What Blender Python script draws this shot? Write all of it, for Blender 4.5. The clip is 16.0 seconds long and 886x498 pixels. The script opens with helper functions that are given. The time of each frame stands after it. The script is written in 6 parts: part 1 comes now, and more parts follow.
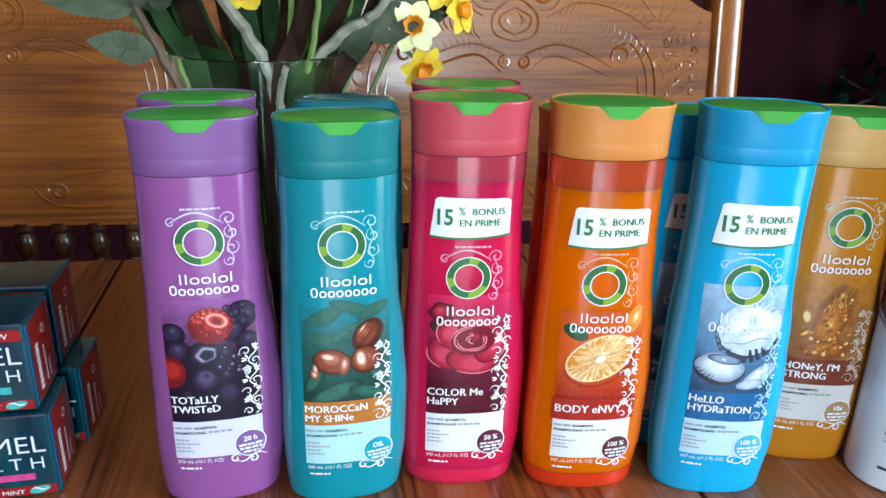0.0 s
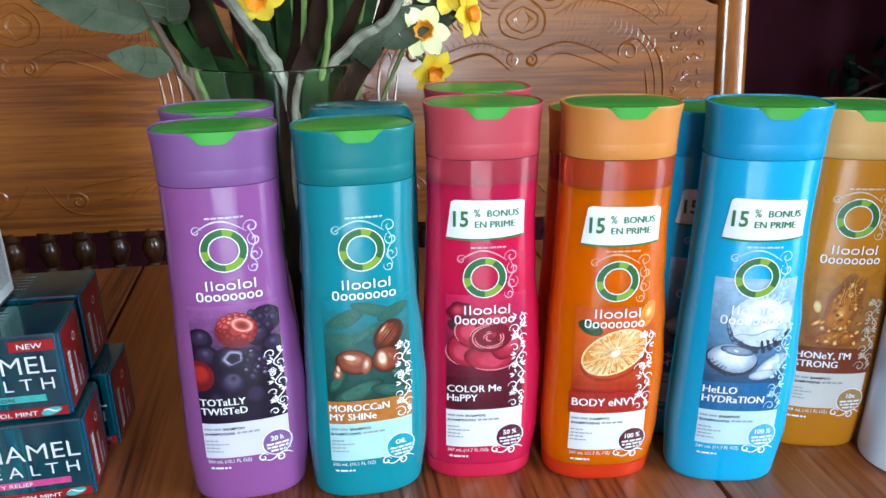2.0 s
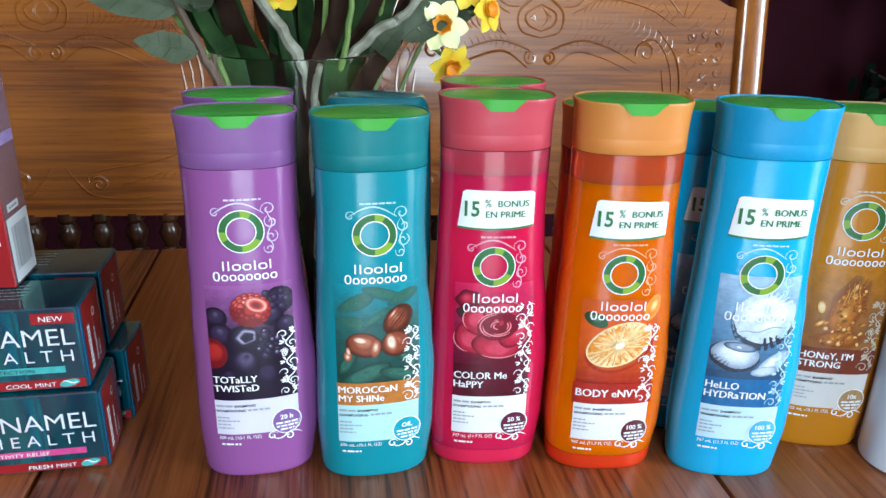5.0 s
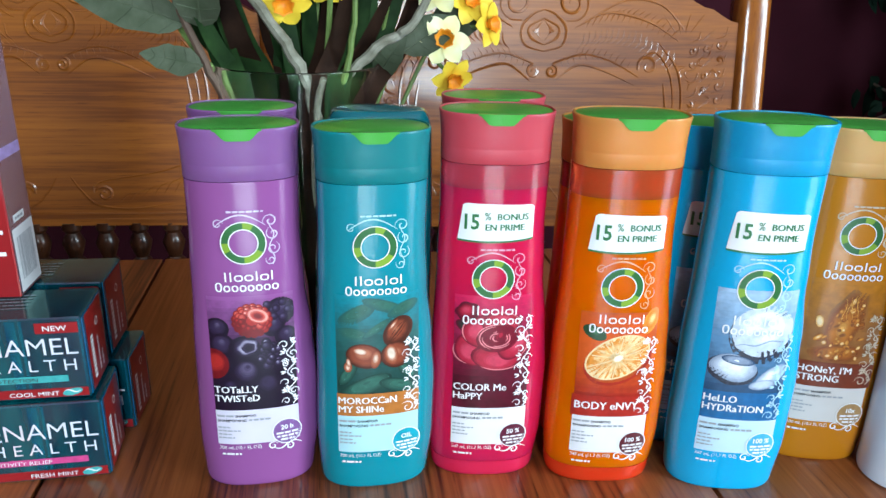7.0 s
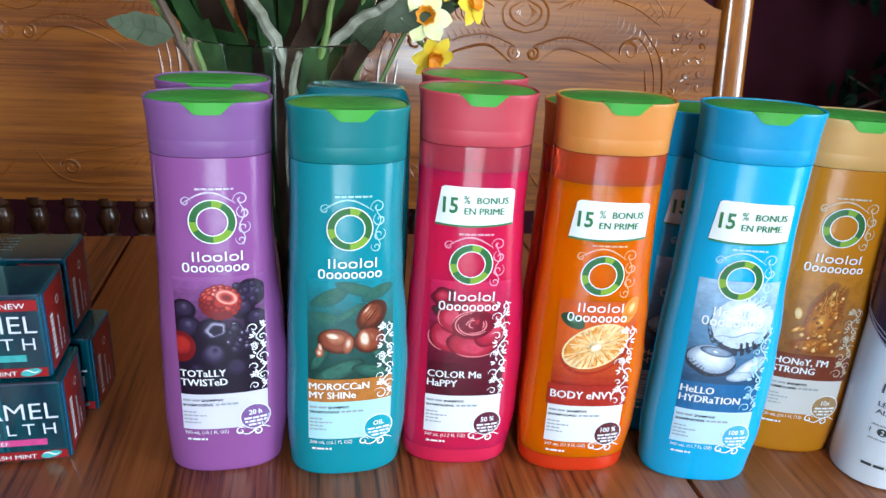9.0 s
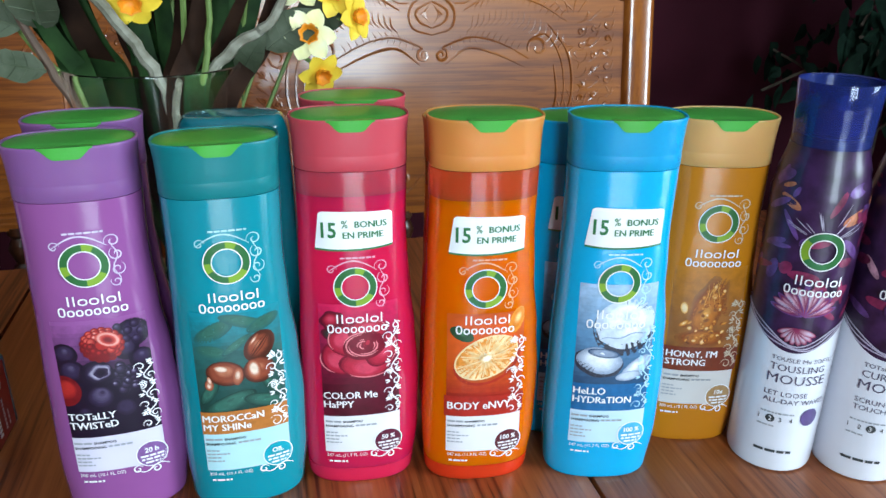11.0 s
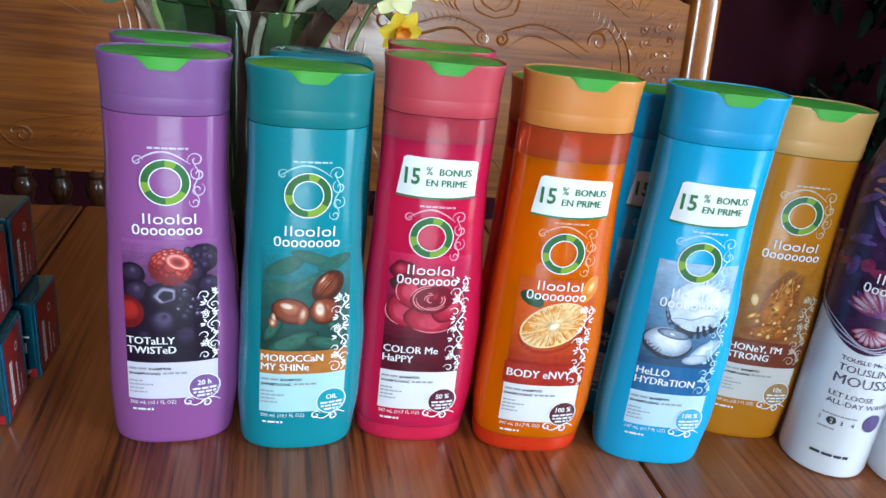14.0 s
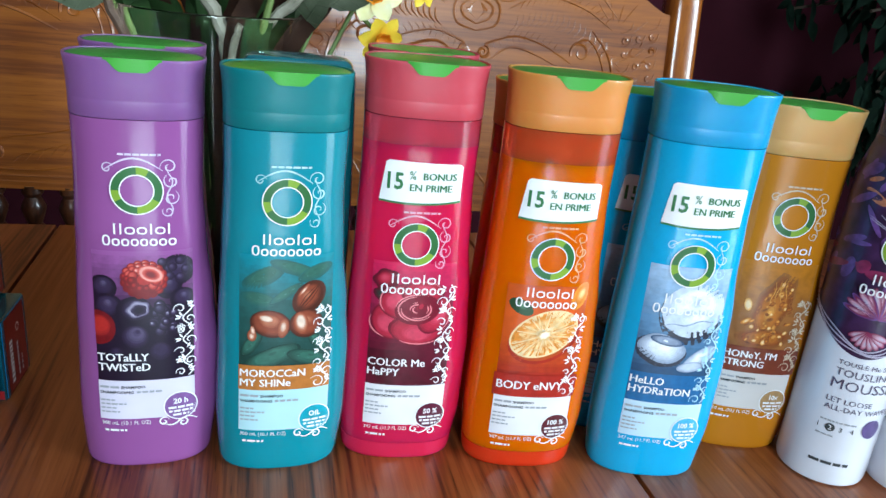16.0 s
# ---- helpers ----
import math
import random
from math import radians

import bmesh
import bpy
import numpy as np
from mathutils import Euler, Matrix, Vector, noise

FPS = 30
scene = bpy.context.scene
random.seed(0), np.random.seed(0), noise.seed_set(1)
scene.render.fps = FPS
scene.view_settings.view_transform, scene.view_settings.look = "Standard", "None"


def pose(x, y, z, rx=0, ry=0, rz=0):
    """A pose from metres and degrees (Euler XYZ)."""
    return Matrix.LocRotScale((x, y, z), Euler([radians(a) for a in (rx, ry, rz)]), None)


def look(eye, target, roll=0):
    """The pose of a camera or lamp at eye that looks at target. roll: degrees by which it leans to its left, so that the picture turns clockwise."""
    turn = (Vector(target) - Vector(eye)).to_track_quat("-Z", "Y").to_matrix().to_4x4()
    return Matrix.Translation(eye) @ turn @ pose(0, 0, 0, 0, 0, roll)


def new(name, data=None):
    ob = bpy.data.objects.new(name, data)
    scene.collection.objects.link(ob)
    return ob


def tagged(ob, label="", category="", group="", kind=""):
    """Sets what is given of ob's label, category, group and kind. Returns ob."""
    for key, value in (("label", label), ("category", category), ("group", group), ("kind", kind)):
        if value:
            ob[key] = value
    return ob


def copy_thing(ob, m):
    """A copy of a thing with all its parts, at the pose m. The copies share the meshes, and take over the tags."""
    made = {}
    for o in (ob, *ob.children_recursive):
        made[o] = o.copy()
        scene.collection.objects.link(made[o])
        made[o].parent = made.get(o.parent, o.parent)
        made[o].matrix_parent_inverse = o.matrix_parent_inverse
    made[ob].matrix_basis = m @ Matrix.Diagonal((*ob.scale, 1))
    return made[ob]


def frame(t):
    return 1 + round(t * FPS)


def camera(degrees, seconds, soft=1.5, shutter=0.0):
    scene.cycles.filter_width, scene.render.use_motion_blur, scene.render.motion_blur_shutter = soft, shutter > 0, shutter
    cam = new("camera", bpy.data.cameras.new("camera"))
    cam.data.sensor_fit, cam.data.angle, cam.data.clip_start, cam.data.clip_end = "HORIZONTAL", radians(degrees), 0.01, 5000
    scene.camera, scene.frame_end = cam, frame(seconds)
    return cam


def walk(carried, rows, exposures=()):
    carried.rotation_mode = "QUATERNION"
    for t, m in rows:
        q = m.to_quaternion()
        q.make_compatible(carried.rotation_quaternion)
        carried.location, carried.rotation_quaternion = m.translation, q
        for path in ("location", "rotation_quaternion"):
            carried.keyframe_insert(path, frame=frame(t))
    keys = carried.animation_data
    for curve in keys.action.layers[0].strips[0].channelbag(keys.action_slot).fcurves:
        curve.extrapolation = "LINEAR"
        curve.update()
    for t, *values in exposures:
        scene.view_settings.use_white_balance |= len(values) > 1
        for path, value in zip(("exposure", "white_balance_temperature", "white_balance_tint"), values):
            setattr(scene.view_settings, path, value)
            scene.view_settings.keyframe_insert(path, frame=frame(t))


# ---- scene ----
cam = camera(60.2, 16.0)
PATH = [
    (0, (-0.0912, -0.318, 1.0108), (0.255, 1.52, 0.302), 1.52),
    (0.5, (-0.0842, -0.3176, 1.0139), (0.286, 1.517, 0.308), 1.07),
    (1, (-0.0938, -0.3247, 1.0111), (0.274, 1.51, 0.304), 2.37),
    (1.5, (-0.0927, -0.3225, 1.0113), (0.265, 1.493, 0.252), 1.57),
    (2, (-0.0951, -0.3262, 1.0171), (0.221, 1.513, 0.297), -0.27),
    (2.5, (-0.0962, -0.325, 1.0127), (0.211, 1.511, 0.281), 0.95),
    (3, (-0.0937, -0.327, 1.0148), (0.206, 1.51, 0.284), 0.68),
    (3.5, (-0.0947, -0.328, 1.0143), (0.203, 1.512, 0.29), 0.82),
    (4, (-0.097, -0.3304, 1.0135), (0.193, 1.503, 0.27), 1.13),
    (6.5, (-0.0934, -0.3407, 1.0199), (0.181, 1.516, 0.329), 1.15),
    (7, (-0.0943, -0.3395, 1.0181), (0.179, 1.514, 0.318), 1.41),
    (7.5, (-0.0933, -0.3387, 1.0173), (0.185, 1.511, 0.308), 1.58),
    (8, (-0.0949, -0.338, 1.0158), (0.189, 1.507, 0.297), 2.04),
    (10.5, (-0.0759, -0.3159, 1.0145), (0.384, 1.475, 0.252), 3.08),
    (11, (-0.0565, -0.333, 1.0314), (0.385, 1.462, 0.268), 0.6),
    (11.5, (-0.0651, -0.3321, 1.0246), (0.393, 1.498, 0.36), 1.98),
    (12, (-0.0846, -0.3355, 1.0164), (0.328, 1.496, 0.326), 3.71),
    (12.5, (-0.0846, -0.3325, 1.0146), (0.324, 1.496, 0.314), 3.46),
    (13, (-0.0888, -0.3305, 1.0101), (0.33, 1.496, 0.312), 4.4),
    (13.5, (-0.0871, -0.3272, 1.01), (0.342, 1.496, 0.307), 4.33),
    (14, (-0.091, -0.3274, 1.0029), (0.341, 1.477, 0.256), 6.49),
    (14.5, (-0.0953, -0.3231, 0.9966), (0.361, 1.46, 0.215), 7.82),
    (15, (-0.0947, -0.3257, 0.9979), (0.353, 1.468, 0.235), 7.49),
    (15.5, (-0.0928, -0.318, 0.9982), (0.382, 1.48, 0.263), 6.45),
    (16, (-0.0891, -0.318, 0.9922), (0.385, 1.498, 0.3), 5.95),
]
walk(cam, [(t, look(eye, target, roll)) for t, eye, target, roll in PATH],
     exposures=[(0, -0.16), (4, -0.14), (8, -0.10), (10.5, -0.12), (11.2, -0.24), (12.5, -0.32), (14.5, -0.28), (16, -0.20)])

# ---- light ----
world = bpy.data.worlds.new("sky")
scene.world = world
world.use_nodes = True
wn = world.node_tree
sky = wn.nodes.new("ShaderNodeTexSky")
sky.sky_type, sky.sun_disc, sky.sun_elevation, sky.sun_rotation = "NISHITA", False, radians(38), radians(70)
wn.links.new(sky.outputs[0], wn.nodes["Background"].inputs[0])
wn.nodes["Background"].inputs[1].default_value = 0.12
T = 0.75          # height of the table top


def area(name, place, target, wide, high, watts, colour):
    d = bpy.data.lights.new(name, "AREA")
    d.shape, d.size, d.size_y, d.energy, d.color = "RECTANGLE", wide, high, watts, colour
    o = new(name, d)
    o.matrix_world = look(place, target)
    return o


# daylight in the openings of the two windows
area("window_light_side", (2.02, -1.30, 1.45), (0.0, 0.1, 0.85), 0.9, 1.2, 76, (0.70, 0.885, 1.0))
area("window_light_back", (-0.06, -2.18, 1.3), (0.05, 0.2, 0.9), 0.62, 1.2, 60, (0.70, 0.885, 1.0))


# ---- materials ----
def pmat(name, colour, rough=0.5, vary=0.12, scale=40.0, bump=0.0, bump_scale=200.0, metal=0.0, trans=0.0, ior=1.45, coat=0.0, spec=0.5, sub=0.0, reach=0.01, film=0.0, stretch=(1, 1, 1), second=None, rand=0.0):
    m = bpy.data.materials.new(name)
    m.use_nodes = True
    nt = m.node_tree
    b = nt.nodes["Principled BSDF"]
    b.inputs["Roughness"].default_value, b.inputs["Metallic"].default_value = rough, metal
    b.inputs["Transmission Weight"].default_value, b.inputs["IOR"].default_value = trans, ior
    b.inputs["Coat Weight"].default_value, b.inputs["Specular IOR Level"].default_value = coat, spec
    b.inputs["Coat Roughness"].default_value = 0.08
    if film:
        b.inputs["Thin Film Thickness"].default_value, b.inputs["Thin Film IOR"].default_value = film, 1.8
    if sub:
        b.inputs["Subsurface Weight"].default_value = sub
        b.inputs["Subsurface Radius"].default_value = (reach, reach * 0.7, reach * 0.6)
        b.inputs["Subsurface Scale"].default_value = 0.5
    co = nt.nodes.new("ShaderNodeTexCoord")
    mp = nt.nodes.new("ShaderNodeMapping")
    mp.inputs["Scale"].default_value = stretch
    nt.links.new(co.outputs["Object"], mp.inputs[0])
    no = nt.nodes.new("ShaderNodeTexNoise")
    no.inputs["Scale"].default_value, no.inputs["Detail"].default_value = scale, 6
    nt.links.new(mp.outputs[0], no.inputs["Vector"])
    ra = nt.nodes.new("ShaderNodeValToRGB")
    lo = second or tuple(c * (1 - vary) for c in colour)
    hi = colour if second else tuple(min(1, c * (1 + vary)) for c in colour)
    ra.color_ramp.elements[0].position, ra.color_ramp.elements[1].position = 0.32, 0.68
    ra.color_ramp.elements[0].color, ra.color_ramp.elements[1].color = (*lo, 1), (*hi, 1)
    nt.links.new(no.outputs[0], ra.inputs[0])
    last = ra.outputs[0]
    if rand:
        oi = nt.nodes.new("ShaderNodeNewGeometry")
        hs = nt.nodes.new("ShaderNodeHueSaturation")
        mr = nt.nodes.new("ShaderNodeMapRange")
        mr.inputs["To Min"].default_value, mr.inputs["To Max"].default_value = 1 - rand, 1 + rand
        nt.links.new(oi.outputs["Random Per Island"], mr.inputs[0])
        nt.links.new(mr.outputs[0], hs.inputs["Value"])
        nt.links.new(last, hs.inputs["Color"])
        last = hs.outputs[0]
    nt.links.new(last, b.inputs["Base Color"])
    if bump:
        n2 = nt.nodes.new("ShaderNodeTexNoise")
        n2.inputs["Scale"].default_value, n2.inputs["Detail"].default_value = bump_scale, 4
        nt.links.new(mp.outputs[0], n2.inputs["Vector"])
        bp = nt.nodes.new("ShaderNodeBump")
        bp.inputs["Strength"].default_value, bp.inputs["Distance"].default_value = bump, 0.001
        nt.links.new(n2.outputs[0], bp.inputs["Height"])
        nt.links.new(bp.outputs[0], b.inputs["Normal"])
    return m


def wood(name, dark, mid, light, along, rough=0.3, coat=0.4, bump=0.25, fine=1.0):
    """Oak: broad figure, long pores and slow stains; along is the grain's axis."""
    m = bpy.data.materials.new(name)
    m.use_nodes = True
    nt = m.node_tree
    N, L = nt.nodes.new, nt.links.new
    b = nt.nodes["Principled BSDF"]
    b.inputs["Coat Weight"].default_value, b.inputs["Coat Roughness"].default_value = coat, 0.12
    co = N("ShaderNodeTexCoord")

    def stretched(short, long_):
        mp = N("ShaderNodeMapping")
        s = [short] * 3
        s[along] = long_
        mp.inputs["Scale"].default_value = s
        L(co.outputs["Object"], mp.inputs[0])
        return mp.outputs[0]

    figure = N("ShaderNodeTexNoise")
    figure.inputs["Scale"].default_value, figure.inputs["Detail"].default_value, figure.inputs["Distortion"].default_value = 1.0, 3, 0.6
    L(stretched(16 * fine, 1.1), figure.inputs["Vector"])
    mul = N("ShaderNodeMath")
    mul.operation = "MULTIPLY"
    mul.inputs[1].default_value = 22
    L(figure.outputs[0], mul.inputs[0])
    rings = N("ShaderNodeMath")
    rings.operation = "SINE"
    L(mul.outputs[0], rings.inputs[0])
    pores = N("ShaderNodeTexNoise")
    pores.inputs["Scale"].default_value, pores.inputs["Detail"].default_value = 1.0, 5
    L(stretched(300, 7), pores.inputs["Vector"])
    stain = N("ShaderNodeTexNoise")
    stain.inputs["Scale"].default_value, stain.inputs["Detail"].default_value = 5.0, 3
    L(co.outputs["Object"], stain.inputs["Vector"])
    add = N("ShaderNodeMath")
    add.operation = "MULTIPLY_ADD"
    add.inputs[1].default_value, add.inputs[2].default_value = 0.11, 0.02
    L(rings.outputs[0], add.inputs[0])
    a2 = N("ShaderNodeMath")
    a2.operation = "MULTIPLY_ADD"
    a2.inputs[1].default_value = 0.85
    L(pores.outputs[0], a2.inputs[0])
    L(add.outputs[0], a2.inputs[2])
    a3 = N("ShaderNodeMath")
    a3.operation = "MULTIPLY_ADD"
    a3.inputs[1].default_value = 0.2
    L(stain.outputs[0], a3.inputs[0])
    L(a2.outputs[0], a3.inputs[2])
    dash = N("ShaderNodeTexNoise")
    dash.inputs["Scale"].default_value, dash.inputs["Detail"].default_value = 1.0, 2
    L(stretched(700, 34), dash.inputs["Vector"])
    cut = N("ShaderNodeMapRange")
    cut.inputs["From Min"].default_value, cut.inputs["From Max"].default_value = 0.60, 0.70
    cut.inputs["To Min"].default_value, cut.inputs["To Max"].default_value = 0.0, -0.13
    L(dash.outputs[0], cut.inputs[0])
    a4 = N("ShaderNodeMath")
    a4.operation = "ADD"
    L(a3.outputs[0], a4.inputs[0])
    L(cut.outputs[0], a4.inputs[1])
    ra = N("ShaderNodeValToRGB")
    e = ra.color_ramp.elements
    e[0].position, e[1].position = 0.34, 0.76
    e[0].color, e[1].color = (*dark, 1), (*light, 1)
    k = e.new(0.5)
    k.color = (*mid, 1)
    L(a4.outputs[0], ra.inputs[0])
    L(ra.outputs[0], b.inputs["Base Color"])
    mr = N("ShaderNodeMapRange")
    mr.inputs["To Min"].default_value, mr.inputs["To Max"].default_value = rough + 0.12, rough - 0.05
    L(a3.outputs[0], mr.inputs[0])
    L(mr.outputs[0], b.inputs["Roughness"])
    bp = N("ShaderNodeBump")
    bp.inputs["Strength"].default_value, bp.inputs["Distance"].default_value = bump, 0.0006
    L(a2.outputs[0], bp.inputs["Height"])
    L(bp.outputs[0], b.inputs["Normal"])
    return m


OAK_TABLE = wood("stained_oak", (0.070, 0.016, 0.005), (0.250, 0.066, 0.018), (0.38, 0.115, 0.034), 1, 0.30, 0.12, 0.4, 0.8)
OAK_CHAIR = wood("golden_oak", (0.175, 0.042, 0.005), (0.285, 0.080, 0.010), (0.39, 0.120, 0.017), 0, 0.32, 0.7, 0.2)
OAK_POST = wood("golden_oak_upright", (0.175, 0.044, 0.006), (0.255, 0.072, 0.010), (0.34, 0.105, 0.016), 2, 0.2, 0.8, 0.2)
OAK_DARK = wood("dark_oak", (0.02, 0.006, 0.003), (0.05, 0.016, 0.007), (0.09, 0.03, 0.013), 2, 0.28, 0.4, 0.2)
OAK_FLOOR = wood("floor_oak", (0.12, 0.045, 0.015), (0.27, 0.11, 0.04), (0.36, 0.17, 0.07), 0, 0.35, 0.2, 0.2)
WALL = pmat("maroon_paint", (0.060, 0.009, 0.019), 0.8, 0.1, 6, 0.15, 300, spec=0.2)
CEIL = pmat("ceiling_paint", (0.75, 0.73, 0.7), 0.8, 0.03, 5, 0.1, 200)
TRIM = pmat("white_trim_paint", (0.75, 0.74, 0.72), 0.4, 0.03, 8)
GLASS = pmat("clear_glass", (0.95, 0.98, 0.97), 0.02, 0.01, 5, trans=1.0, ior=1.45)
LID = pmat("green_plastic", (0.06, 0.36, 0.05), 0.38, 0.06, 30, 0.12, 900, coat=0.15)
WHITE = pmat("white_print", (0.83, 0.83, 0.85), 0.4, 0.03, 60)
PALE = pmat("pale_print", (0.66, 0.64, 0.70), 0.4, 0.05, 60)
GREY = pmat("grey_print", (0.33, 0.34, 0.37), 0.5, 0.05, 60)
INK = pmat("dark_ink", (0.045, 0.05, 0.055), 0.5, 0.05, 60)
DGREEN = pmat("dark_green_print", (0.018, 0.12, 0.03), 0.4, 0.1, 60)
LGREEN = pmat("leaf_green_print", (0.20, 0.34, 0.025), 0.4, 0.1, 60)
STGREEN = pmat("sticker_green_ink", (0.02, 0.15, 0.045), 0.45, 0.08, 60)


# ---- mesh helpers ----
def mesh_object(name, bm, mats, parent=None, label="", smooth=True):
    bmesh.ops.recalc_face_normals(bm, faces=bm.faces)
    me = bpy.data.meshes.new(name)
    if smooth:
        for f in bm.faces:
            f.smooth = True
    bm.to_mesh(me)
    bm.free()
    for m in (mats if isinstance(mats, (list, tuple)) else [mats]):
        me.materials.append(m)
    if smooth:
        me.set_sharp_from_angle(angle=radians(38))
    o = new(name, me)
    if parent is not None:
        o.parent = parent
    if label:
        tagged(o, label)
    return o


def part(name, bm, mats, parent, label="", smooth=True):
    return mesh_object(name, bm, mats, parent, label, smooth)


def raw_part(name, verts, faces, mats, parent, label="", idx=None, smooth=False):
    me = bpy.data.meshes.new(name)
    me.from_pydata([tuple(v) for v in verts], [], faces)
    for m in (mats if isinstance(mats, (list, tuple)) else [mats]):
        me.materials.append(m)
    if idx:
        me.polygons.foreach_set("material_index", idx)
    if smooth:
        me.polygons.foreach_set("use_smooth", [True] * len(me.polygons))
    o = new(name, me)
    o.parent = parent
    if label:
        tagged(o, label)
    return o


def thing(name, label, category, group="", m=None, kind=""):
    o = new(name)
    o.empty_display_size = 0.02
    tagged(o, label, category, group, kind)
    if m is not None:
        o.matrix_basis = m
    return o


def add_box(bm, x0, x1, y0, y1, z0, z1, bevel=0.0, segs=2):
    r = bmesh.ops.create_cube(bm, size=1)
    for v in r["verts"]:
        v.co = Vector((x0 if v.co.x < 0 else x1, y0 if v.co.y < 0 else y1, z0 if v.co.z < 0 else z1))
    if bevel:
        edges = list({e for v in r["verts"] for e in v.link_edges})
        bmesh.ops.bevel(bm, geom=edges, offset=bevel, segments=segs, affect="EDGES", profile=0.5)


def box_bm(*a, **k):
    bm = bmesh.new()
    add_box(bm, *a, **k)
    return bm


def loft(bm, rings, cap_low=True, cap_high=True):
    """Joins rings of equal length into a skin."""
    made = [[bm.verts.new(p) for p in ring] for ring in rings]
    n = len(made[0])
    for a, b in zip(made, made[1:]):
        for i in range(n):
            bm.faces.new((a[i], a[(i + 1) % n], b[(i + 1) % n], b[i]))
    if cap_low:
        bm.faces.new(list(reversed(made[0])))
    if cap_high:
        bm.faces.new(made[-1])
    return made


def lathe(bm, profile, n=32, cx=0.0, cy=0.0):
    loft(bm, [[(cx + r * math.cos(2 * math.pi * i / n), cy + r * math.sin(2 * math.pi * i / n), z) for i in range(n)] for r, z in profile])


def tube(bm, pts, radius, n=6):
    """A round rod along points; radius a number or one for each point."""
    pts = [Vector(p) for p in pts]
    rad = radius if isinstance(radius, (list, tuple)) else [radius] * len(pts)
    rings, side = [], None
    for i, p in enumerate(pts):
        d = (pts[min(i + 1, len(pts) - 1)] - pts[max(i - 1, 0)]).normalized()
        if side is None:
            side = d.orthogonal().normalized()
        side = (side - d * side.dot(d)).normalized()
        up = d.cross(side)
        rings.append([p + rad[i] * (math.cos(2 * math.pi * k / n) * side + math.sin(2 * math.pi * k / n) * up) for k in range(n)])
    loft(bm, rings)


def smooth_line(pts, steps=8):
    """Catmull-Rom through points."""
    P = [Vector(p) for p in pts]
    P = [2 * P[0] - P[1]] + P + [2 * P[-1] - P[-2]]
    out = []
    for i in range(1, len(P) - 2):
        for k in range(steps):
            t = k / steps
            out.append(0.5 * (2 * P[i] + (P[i + 1] - P[i - 1]) * t + (2 * P[i - 1] - 5 * P[i] + 4 * P[i + 1] - P[i + 2]) * t * t
                              + (3 * P[i] - P[i - 1] - 3 * P[i + 1] + P[i + 2]) * t ** 3))
    out.append(P[-2])
    return out


